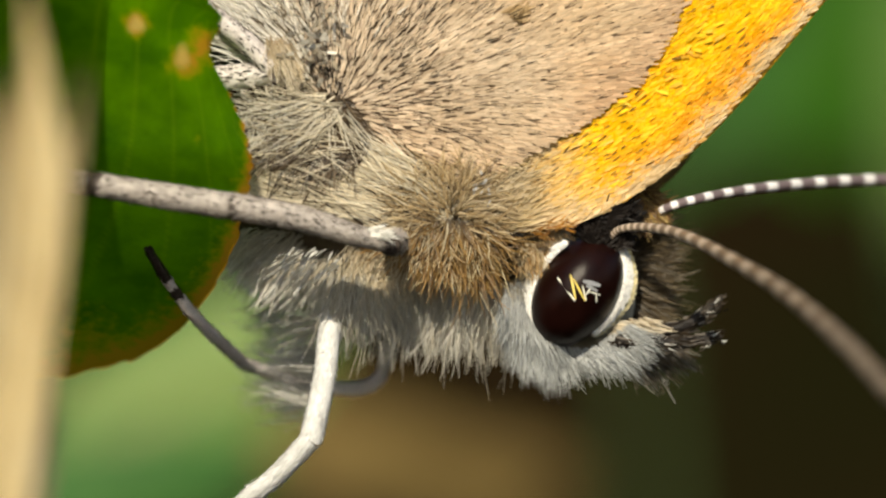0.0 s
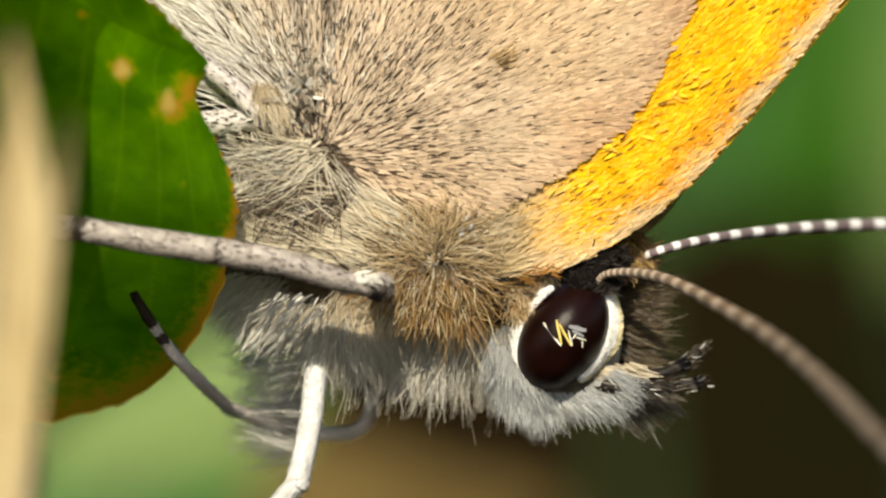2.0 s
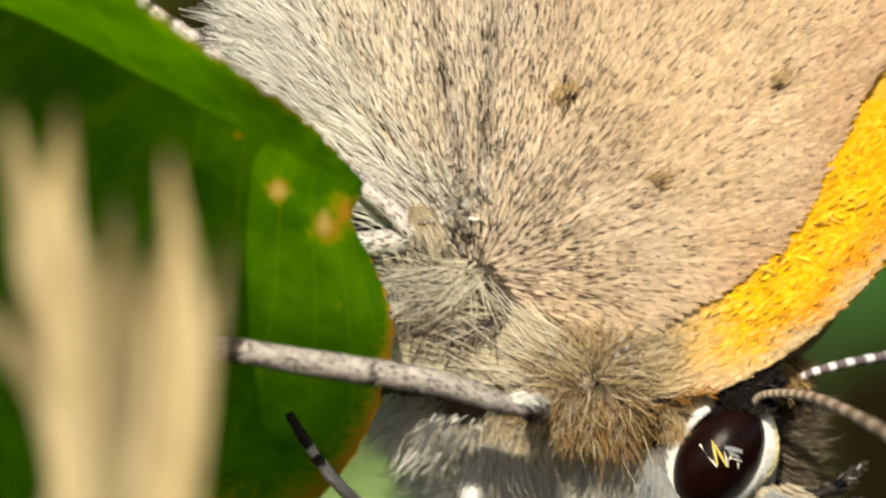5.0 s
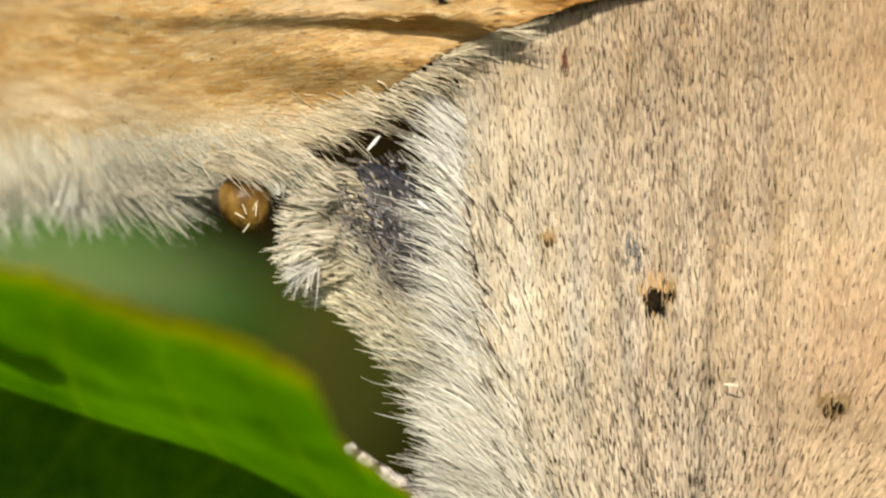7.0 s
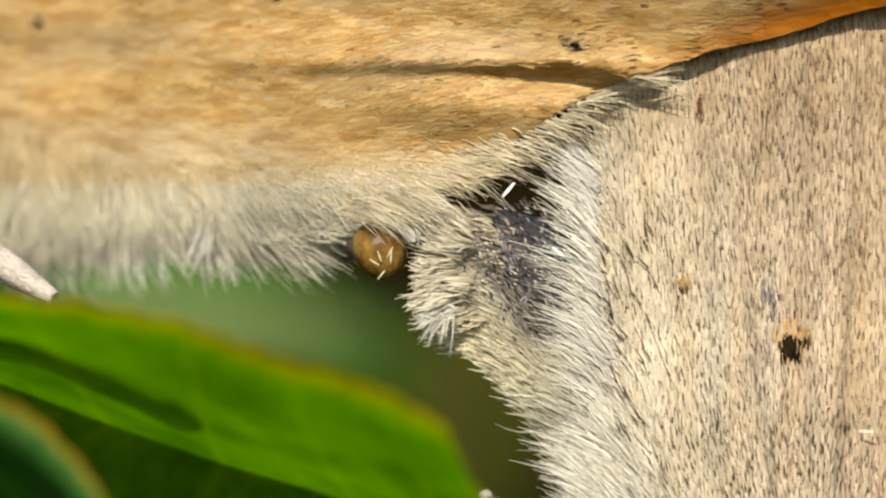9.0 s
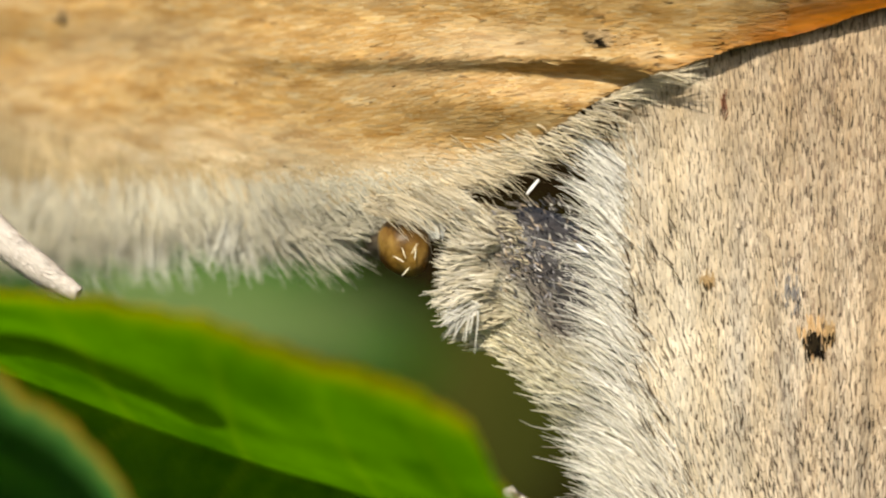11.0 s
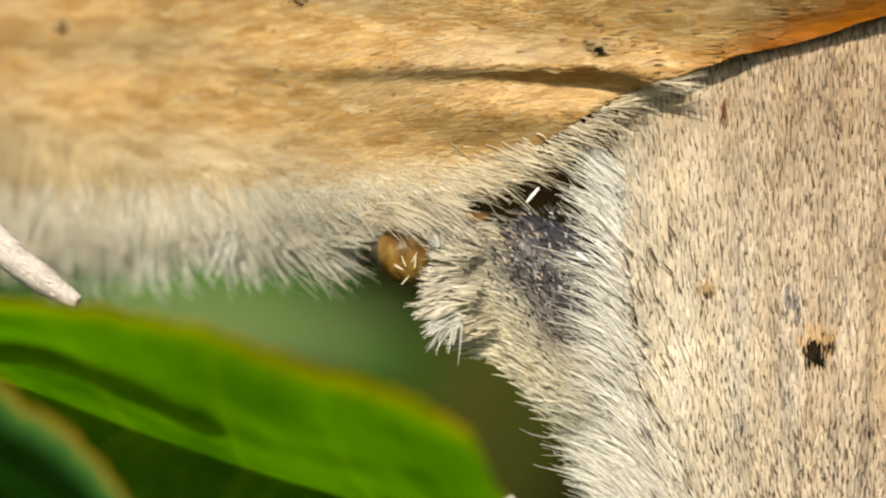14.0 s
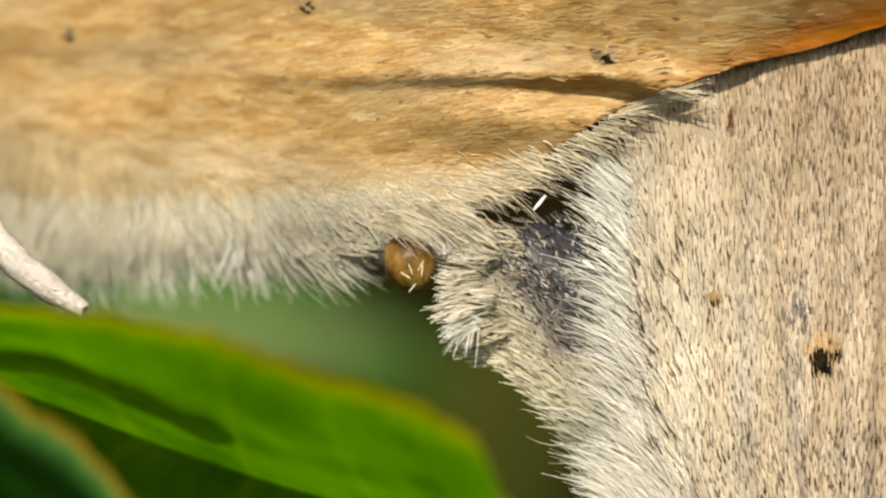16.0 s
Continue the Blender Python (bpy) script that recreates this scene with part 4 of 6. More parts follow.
def build_body(bf):
    thorax = blob("thorax", bf, (1080, 230, -880), (330, 190, 150), M_BODY, -14, label="thorax under shaggy tan and white fur")
    blob("belly", bf, (1235, 340, -1000), (255, 200, 90), M_UNDER, -8)

    def dep(x, z):
        e = np.clip(1 - ((x - 1090) / 360) ** 2 - ((z + 880) / 175) ** 2, 0, 1)
        return 100 - 150 * np.sqrt(e)

    # long sweep to the rear
    fur("tan_fur", thorax, [(872, -830), (980, -822), (1120, -812), (1210, -850), (1200, -930), (1090, -950), (960, -900), (880, -855)], 3000,
        lambda x, z: 152 + 9 * soft(x, z, 60, 1.0) - (x - 950) * 0.04, (70, 130), (1.4, 2.6), dep, CREAM[:2] + SAND[1:2], ((0.88, 0.80, 0.62), (0.90, 0.86, 0.74), (0.74, 0.62, 0.43)), -0.03, (-0.10, 0.10, -0.06), 9, clump=14, dim=0.8)
    fur("dark_fur", thorax, [(900, -812), (1120, -790), (1210, -850), (1190, -930), (1090, -940), (940, -890)], 240,
        lambda x, z: 160 + 0 * x, (30, 70), (1.8, 3.2), lambda x, z: dep(x, z) - 4, DARK, None, -0.12, (0, 0.05, -0.1), 16)
    # curved pale hair at the wing root
    fur("pale_fur", thorax, [(972, -686), (1012, -690), (1024, -728), (985, -740)], 70,
        lambda x, z: 214 + RNG.uniform(-42, 40, len(x)), (60, 150), (1.4, 2.3), lambda x, z: -76 + 0 * x, CREAM[:2], CREAM[:2] + WHITE[:1], -0.04, (-0.18, 0.02, 0.22), 6, dim=0.85)
    fur("cross_fur", thorax, [(880, -760), (1000, -760), (1050, -800), (960, -815), (880, -800)], 30,
        lambda x, z: 172 + 14 * soft(x, z, 30), (60, 120), (1.2, 2.1), lambda x, z: -70 + 0 * x, CREAM, CREAM, -0.04, (0, 0.02, -0.25), 16, dim=0.85)
    blob("wing_socket", thorax, (970, -22, -758), (118, 40, 62), M_BODY, -14)
    fur("fan_fur", thorax, [(990, -715), (1020, -710), (1040, -740), (1010, -755)], 30, lambda x, z: -58 + (x - 1010) * 0.5, (55, 100), (1.3, 2.2), lambda x, z: -74 + 0 * x, CREAM[:2], CREAM[:2] + WHITE[:1], -0.06, (0.05, 0.05, 0.0), 14)
    # near-black hairs imitate the shadow gaps under the pale wing-root hair
    fur("pit_shade_fur", thorax, [(940, -690), (1010, -690), (1060, -730), (1060, -800), (980, -820), (890, -790)], 760, lambda x, z: 200 + 40 * soft(x, z, 30), (30, 70), (2.4, 4), lambda x, z: -60 + 0 * x, DARK, None, -0.05, (0, 0.05, -0.1), 30)
    fur("root_shade_fur", thorax, [(865, -730), (960, -700), (1040, -740), (1060, -810), (960, -820), (870, -810)], 60,
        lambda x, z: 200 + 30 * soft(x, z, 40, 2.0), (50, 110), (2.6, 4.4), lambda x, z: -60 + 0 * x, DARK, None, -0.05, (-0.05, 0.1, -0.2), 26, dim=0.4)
    fur("wool_fur", thorax, [(846, -690), (900, -692), (945, -712), (940, -765), (880, -785), (850, -750)], 260,
        lambda x, z: 190 + 50 * soft(x, z, 26, 1.0), (24, 58), (1.1, 2.0), lambda x, z: -66 + 8 * soft(x, z, 14), CREAM[:2] + WHITE[1:2] + DARK[2:], CREAM[:2] + WHITE[:1], -0.05, (0, 0.06, -0.1), 34, dim=0.6, curl=0.25)
    # whorl and golden ruff
    fur("whorl_fur", thorax, [(1110, -850), (1210, -820), (1290, -850), (1300, -920), (1240, -950), (1130, -930)], 560,
        lambda x, z: whorl(1210, -908)(x, z), (28, 66), (1.5, 2.8), lambda x, z: dep(x, z) - 8, TAN[:2] + SAND[:1] + GOLD[:3], ((0.66, 0.50, 0.28), (0.50, 0.35, 0.17), (0.82, 0.70, 0.48)), -0.22, (0, 0.14, -0.05), 34, dim=0.42, curl=0.28)
    # dimmed roots and dark under_fur imitate the shaded gaps in the ruff
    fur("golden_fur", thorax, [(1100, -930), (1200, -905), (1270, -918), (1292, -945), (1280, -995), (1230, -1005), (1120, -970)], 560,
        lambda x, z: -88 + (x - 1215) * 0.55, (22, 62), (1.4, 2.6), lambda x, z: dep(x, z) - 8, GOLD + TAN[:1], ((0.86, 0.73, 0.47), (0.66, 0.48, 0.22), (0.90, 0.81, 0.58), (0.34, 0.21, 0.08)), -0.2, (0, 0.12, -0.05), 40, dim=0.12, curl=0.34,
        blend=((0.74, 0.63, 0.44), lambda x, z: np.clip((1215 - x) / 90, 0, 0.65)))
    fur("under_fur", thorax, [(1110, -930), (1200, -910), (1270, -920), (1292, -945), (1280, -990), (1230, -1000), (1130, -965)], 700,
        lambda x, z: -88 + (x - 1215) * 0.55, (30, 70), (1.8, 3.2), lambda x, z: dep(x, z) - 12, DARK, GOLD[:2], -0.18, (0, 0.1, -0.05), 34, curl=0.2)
    fur("shoulder_fur", thorax, [(1190, -830), (1260, -805), (1300, -822), (1340, -868), (1345, -918), (1310, -930), (1270, -925), (1220, -900)], 900,
        lambda x, z: 14 + 22 * soft(x, z, 40), (38, 78), (1.6, 2.8), lambda x, z: np.maximum(-42 + 0 * x, fore_depth(x, z) - 10), SAND, SAND[:2] + CREAM[:1], -0.06, (0, 0.06, -0.04), 13, dim=0.75,
        blend=((0.80, 0.58, 0.24), lambda x, z: np.clip((x - 1285) / 110, 0, 0.5)))
    fur("rust_fur", thorax, [(1370, -918), (1415, -914), (1425, -930), (1380, -945), (1350, -938)], 36,
        lambda x, z: 20 + 0 * x, (12, 26), (2, 3.4), lambda x, z: -30 + 0 * x, ((0.52, 0.22, 0.03), (0.24, 0.09, 0.01), (0.6, 0.32, 0.08)), None, -0.3, (0, 0.1, 0), 25)
    fur("brow_fur", thorax, [(1345, -915), (1405, -912), (1412, -935), (1385, -962), (1352, -1000), (1325, -985)], 420,
        lambda x, z: -58 + 14 * soft(x, z, 20), (20, 42), (1.4, 2.6), lambda x, z: 16 + 10 * soft(x, z, 14), GOLD + TAN[:2] + ((0.50, 0.20, 0.03),), ((0.66, 0.50, 0.27), (0.52, 0.26, 0.06), (0.80, 0.70, 0.48)), -0.15, (0, 0.1, -0.03), 26, dim=0.45, curl=0.25)
    fur("flank_fur", thorax, [(1035, -945), (1100, -965), (1165, -958), (1175, -990), (1100, -1005), (1045, -985)], 460,
        lambda x, z: -98 + (x - 1100) * 0.08, (32, 66), (1.3, 2.4), lambda x, z: -10 + 0.5 * (-945 - z) + 14 * soft(x, z, 25), TAN[:2] + CREAM[2:], CREAM[:2] + SAND[:1], -0.12, (0, 0.1, -0.03), 20, dim=0.4)
    fur("apron_fur", thorax, [(930, -965), (1000, -962), (1060, -975), (1062, -1000), (1000, -1005), (935, -990)], 250,
        lambda x, z: -128 + (x - 930) * 0.2, (36, 74), (1.1, 2.1), lambda x, z: 56 + 40 * soft(x, z, 22), CREAM[:1] + WHITE[1:2] + ((0.4, 0.37, 0.31),), CREAM[:1] + WHITE[1:2], -0.08, (0, 0.1, -0.06), 22, dim=0.6)
    # white belly hair
    fur("white_fur", thorax, [(1010, -1010), (1200, -1010), (1400, -1040), (1420, -1080), (1330, -1098), (1150, -1072), (1020, -1060)], 2600,
        lambda x, z: -92 + (x - 1200) * 0.05 + 10 * soft(x, z, 50), (50, 110), (1.0, 2.0), lambda x, z: 25 + 1.1 * np.clip(-1010 - z, 0, 200) + 50 * soft(x, z, 45), ((0.60, 0.59, 0.55), (0.68, 0.60, 0.46), (0.42, 0.41, 0.38)), ((0.74, 0.73, 0.68), (0.64, 0.63, 0.58), (0.74, 0.67, 0.53)), 0.08, (0.0, 0.15, 0), 18, clump=30, dim=0.7)
    fur("grey_fur", thorax, [(850, -950), (980, -980), (1000, -1150), (970, -1260), (930, -1230), (880, -1050)], 620,
        lambda x, z: 208 + 0.06 * (x - 900), (50, 105), (1.2, 2.4), lambda x, z: 430 + 90 * soft(x, z, 70), WHITE, WHITE[:1] + WHITE[2:], -0.1, (0.0, 0.0, 0.2), 14, dim=0.9, clump=30)
    fur("side_fur", thorax, [(840, -925), (1000, -945), (1090, -985), (1060, -1020), (950, -1020), (850, -985)], 900,
        lambda x, z: 218 + 0 * x, (45, 90), (1.2, 2.3), lambda x, z: 70 + 0.9 * np.clip(-920 - z, 0, 100) + 40 * soft(x, z, 40), WHITE[:1] + CREAM[1:2], WHITE, 0.0, (0, 0.05, -0.1), 16)
    fur("knee_tuft", thorax, [(1062, -926), (1088, -928), (1096, -944), (1070, -942)], 46, lambda x, z: 12 + 0 * x, (14, 30), (2.0, 3.2), lambda x, z: -186 + 0 * x, WHITE, WHITE[:1] + WHITE[2:], -0.05, (0, 0.1, -0.1), 18, dim=0.9)
    fur("pale_tuft", thorax, [(920, -960), (1000, -965), (1010, -1000), (930, -1000)], 30,
        lambda x, z: 226 + 0 * x, (35, 65), (1.4, 2.4), lambda x, z: -40 + 0 * x, WHITE, None, -0.1, (0, 0, -0.15), 20)
    fur("hip_tuft", thorax, [(882, -592), (915, -584), (938, -625), (920, -648), (892, -632)], 150,
        lambda x, z: -66 + (x - 915) * 0.5, (38, 72), (1.4, 2.4), lambda x, z: -82 + 0 * x, TAN + ((0.6, 0.42, 0.2),), CREAM, -0.2, (0, 0.1, -0.05), 12)
    # wing-root scales, black and white
    n = 90
    q = RNG.normal(0, 1, (n, 2)) * (22, 38) + (962, -600)
    blades("root_patch", thorax, np.stack([q[:, 0], RNG.uniform(-95, -62, n), q[:, 1]], 1), plane_way(RNG.uniform(0, 360, n), -0.1), RNG.uniform(10, 22, n), RNG.uniform(5, 9, n), RNG.uniform(2, 8, n),
           mixcol(n, (0.75, 0.72, 0.64), (0.03, 0.025, 0.02), (0.5, 0.42, 0.3), (0.04, 0.03, 0.02)), roll=0.5)["kind"] = "stuff"


def build_abdomen(bf):
    ab = tube("abdomen", bf, [(900, 340, -640), (800, 310, -430), (700, 240, -190), (572, 130, 20), (480, 95, 140), (425, 70, 195), (390, 70, 215)], [140, 135, 130, 120, 112, 92, 50], M_DARKSKIN, 30, 80,
              "abdomen with cream scales over slate skin", squash=0.8, wobble=0.01)
    body = spline([(880, -560), (720, -440), (612, -300), (560, -205), (510, -125), (455, -50), (396, 8), (345, 38), (325, 80), (330, 150), (350, 215), (385, 262), (450, 285), (530, 270), (600, 190), (660, 80), (740, -100), (850, -400)], 140, True)
    q = scatter(body, 11500)
    x, z = q[:, 0], q[:, 1]
    bald = 1.35 * np.exp(-(((x - 492) / 90) ** 2 + ((z - 225) / 88) ** 2)) + 0.85 * np.exp(-(((x - 522) / 48) ** 2 + ((z - 105) / 80) ** 2))
    keep = (RNG.uniform(0, 1, len(x)) > bald * 0.9) & ~((x > 545) & (z > 30 + 0.8 * (x - 545)))
    x, z, bald = x[keep], z[keep], bald[keep]
    m = len(x)
    ax = spline([(900, -680), (760, -430), (640, -190), (540, 20), (470, 140), (365, 205)], 80)
    dist = np.sqrt(((np.stack([x, z], 1)[:, None] - ax[None]) ** 2).sum(2)).min(1)
    y = 125 - 135 * np.sqrt(np.clip(1 - (dist / 165) ** 2, 0, 1))
    y = y + 130 * np.clip((-70 - z) / 250, 0, 1)
    tail = np.clip((520 - x) / 190, 0, 1)
    deg = 136 + 30 * tail + 12 * soft(x, z, 50, 1.0) + RNG.normal(0, 12, m) + (150 - z) * 0.05 * tail
    col = pick(m, ((0.86, 0.80, 0.62), (0.90, 0.86, 0.72), (0.72, 0.64, 0.45), (0.42, 0.36, 0.24)), (0.42, 0.32, 0.18, 0.08))
    low = np.clip((20 - z) / 150, 0, 1)[:, None] * 0.75
    col = col * (1 - low) + mixcol(m, (0.78, 0.77, 0.64), (0.58, 0.57, 0.46), (0.40, 0.40, 0.33)) * low
    grey = np.clip(bald * 2.2, 0, 1)[:, None]
    col = col * (1 - grey) + mixcol(m, (0.20, 0.19, 0.20), (0.50, 0.46, 0.40), (0.07, 0.07, 0.085), (0.30, 0.24, 0.20)) * grey
    g = grey[:, 0]
    hairs("cream_fur", ab, np.stack([x, y, z], 1), plane_way(deg, RNG.normal(-0.16, 0.1, m)), RNG.uniform(26, 52, m) * (1 - 0.5 * g), RNG.uniform(1.7, 3.2, m) * (1 + 0.35 * tail * (1 - g)), RNG.normal(0, 0.1, (m, 3)) + (0, 0.08, 0), col * 0.68, col * 1.12)
    m = 420
    q = RNG.normal(0, 1, (m, 2)) * (48, 62) + (478, 200)
    q = q[inside(q[:, 0], q[:, 1], body)]
    m = len(q)
    dist = np.sqrt(((q[:, None] - ax[None]) ** 2).sum(2)).min(1)
    gy = 125 - 135 * np.sqrt(np.clip(1 - (dist / 165) ** 2, 0, 1)) - RNG.uniform(4, 9, m)
    blades("pale_speckle", ab, np.stack([q[:, 0], gy, q[:, 1]], 1), plane_way(RNG.normal(130, 25, m), -0.1), RNG.uniform(5, 13, m), RNG.uniform(1.8, 3.6, m), RNG.uniform(1, 3, m),
           pick(m, ((0.70, 0.68, 0.66), (0.36, 0.35, 0.39), (0.46, 0.36, 0.27), (0.07, 0.07, 0.085), (0.015, 0.015, 0.018)), (0.14, 0.2, 0.16, 0.25, 0.25)), roll=0.4)["kind"] = "stuff"
    # two near-white blades imitate glints on the slate skin
    single_scales("loose_scale_or_glint", ab, np.array([[444.0, -50, 296], [532.0, -60, 208]]), plane_way(np.array([50.0, -38.0])), np.array([34.0, 26.0]), np.array([6.0, 5.0]), np.array([5.0, 5.0]), np.array([[0.95, 0.95, 0.98], [0.85, 0.86, 0.92]]))
    # clasper with its brush of cream scales, which opens and closes
    tip = blob("clasper", bf, (402, 66, 168), (52, 44, 78), M_UNDER, 20, label="clasper behind a brush of cream scales")

    def brush(x, z):
        return 172 - (z - 160) * 0.30

    fur("brush_root", tip, [(345, 70), (395, 62), (440, 110), (450, 200), (420, 262), (375, 262), (345, 205), (335, 130)], 560, brush, (24, 46), (1.9, 3.3), lambda x, z: -2 + 16 * soft(x, z, 20),
        ((0.80, 0.72, 0.52), (0.66, 0.54, 0.36), (0.88, 0.82, 0.66)), ((0.90, 0.84, 0.66), (0.84, 0.74, 0.54)), -0.16, (0, 0.1, -0.03), 12, dim=0.62)
    fur("brush_edge", tip, [(316, 115), (355, 90), (396, 150), (396, 225), (370, 272), (344, 265), (324, 200)], 480, brush, (32, 58), (2.4, 4.0), lambda x, z: -22 + 18 * soft(x, z, 16),
        ((0.86, 0.78, 0.60), (0.74, 0.62, 0.43)), ((0.95, 0.89, 0.74), (0.92, 0.88, 0.80)), -0.2, (0, 0.1, -0.05), 11, dim=0.56, clump=8)
    fur("white_tuft", tip, [(318, 82), (350, 76), (366, 98), (348, 114), (324, 106)], 62, lambda x, z: 206 - (z - 95) * 0.5, (26, 56), (1.4, 2.6), lambda x, z: -26 + 8 * soft(x, z, 9),
        ((0.93, 0.92, 0.88), (0.86, 0.83, 0.74)), ((0.96, 0.95, 0.92),), -0.08, (0, 0.08, -0.05), 32, dim=0.6)
    return tip


def build_margin(wing):
    """Long pale hair along the inner margin of the hindwing."""
    line = spline([(850, -630), (800, -560), (715, -450), (650, -330), (630, -150), (622, 40), (612, 150), (606, 240), (606, 318)], 200)
    n = 13000
    k = RNG.integers(0, 200, n)
    side = RNG.exponential(1.0, n) * np.interp(k, [0, 80, 125, 200], [42, 36, 7, 2])
    p = line[k] + np.stack([side, 0.2 * side], 1) + RNG.normal(0, 5, (n, 2))
    f = k / 200
    thin = RNG.uniform(0, 1, n) < np.interp(p[:, 1], [-260, -80, 80, 320], [0.8, 0.22, 0.055, 0.03])
    k, side, p, f = k[thin], side[thin], p[thin], f[thin]
    n = len(k)
    inner = np.clip(side / 130, 0, 1)
    deg = 146 + 14 * np.sin(f * 9) * (1 - f) - 28 * np.clip((f - 0.72) / 0.28, 0, 1) + 10 * soft(p[:, 0], p[:, 1], 25)
    deg = deg * (1 - inner) + hind_along(p[:, 0], p[:, 1]) * inner + RNG.normal(0, 11, n)
    col = pick(n, ((0.87, 0.85, 0.79), (0.78, 0.75, 0.67), (0.92, 0.91, 0.87), (0.40, 0.36, 0.31)), (0.4, 0.2, 0.34, 0.06))
    col = col * (1 - 0.14 * inner[:, None] * np.array([0.6, 0.95, 1.35]))
    hairs("margin_fringe", wing, np.stack([p[:, 0], hind_depth(p[:, 0], p[:, 1]) - RNG.uniform(2, 12, n), p[:, 1]], 1), plane_way(deg, RNG.normal(-0.16, 0.08, n) * (1 - 0.7 * inner)),
          (RNG.uniform(70, 150, n) * np.exp(-side / 70) + RNG.uniform(22, 40, n)) * (1 - 0.2 * f), RNG.uniform(1.5, 2.9, n), RNG.normal(0, 0.08, (n, 3)) + np.array([-0.1, 0.08, -0.10]) * (1 - inner[:, None]), col * 0.85, col)
    # dark hairs stand in for the dark gaps between the pale ones
    m = 190
    k = (190 * RNG.uniform(0, 1, m) ** 1.8).astype(int)
    p = line[k] + np.stack([np.abs(RNG.normal(20, 60, m)), RNG.normal(0, 8, m)], 1)
    hairs("dark_fringe", wing, np.stack([p[:, 0], hind_depth(p[:, 0], p[:, 1]) - 14, p[:, 1]], 1), plane_way(0.5 * RNG.normal(140, 14, m) + 0.5 * hind_along(p[:, 0], p[:, 1]), -0.15), RNG.uniform(18, 40, m), RNG.uniform(1.6, 3.0, m),
          RNG.normal(0, 0.08, (m, 3)), mixcol(m, *DARK), mixcol(m, *DARK))
    m = 230
    edge = spline([(604, 345), (606, 260), (606, 170), (616, 40), (612, -70)], 100)
    k = (100 * RNG.uniform(0, 1, m) ** 1.5).astype(int)
    p = edge[k] + RNG.normal(0, 1, (m, 2)) * (7, 5) + (4, 0)
    cw = mixcol(m, (0.93, 0.92, 0.89), (0.85, 0.84, 0.80))
    hairs("edge_hair", wing, np.stack([p[:, 0], hind_depth(p[:, 0], p[:, 1]) - RNG.uniform(6, 22, m), p[:, 1]], 1), plane_way(RNG.normal(131, 9, m) + 0.12 * k, -0.12), RNG.uniform(60, 120, m), RNG.uniform(1.3, 2.3, m),
          RNG.normal(0, 0.06, (m, 3)) + (-0.06, 0.05, -0.05), cw * 0.9, cw)
    # short hair where the scales begin
    m = 520
    z = RNG.uniform(-140, 400, m)
    p = np.stack([np.interp(z, [-140, 40, 170, 400], [624, 616, 604, 602]) + np.abs(RNG.normal(0, 20, m)), z], 1)
    cw = mixcol(m, (0.84, 0.79, 0.68), (0.72, 0.63, 0.50), (0.88, 0.86, 0.80))
    hairs("short_fringe", wing, np.stack([p[:, 0], hind_depth(p[:, 0], p[:, 1]) - RNG.uniform(3, 10, m), p[:, 1]], 1), plane_way(RNG.normal(116, 13, m), -0.08), RNG.uniform(24, 58, m), RNG.uniform(1.4, 2.5, m),
          RNG.normal(0, 0.07, (m, 3)), cw * 0.85, cw)
    # one stray hair
    stray = np.array([[0.6, 0.58, 0.5]])
    hairs("stray_hair", wing, np.array([[520.0, 30.0, -115]]), plane_way(np.array([200.0])), np.array([95.0]), np.array([3.0]), np.array([[0, 0, 0.45]]), stray, stray)


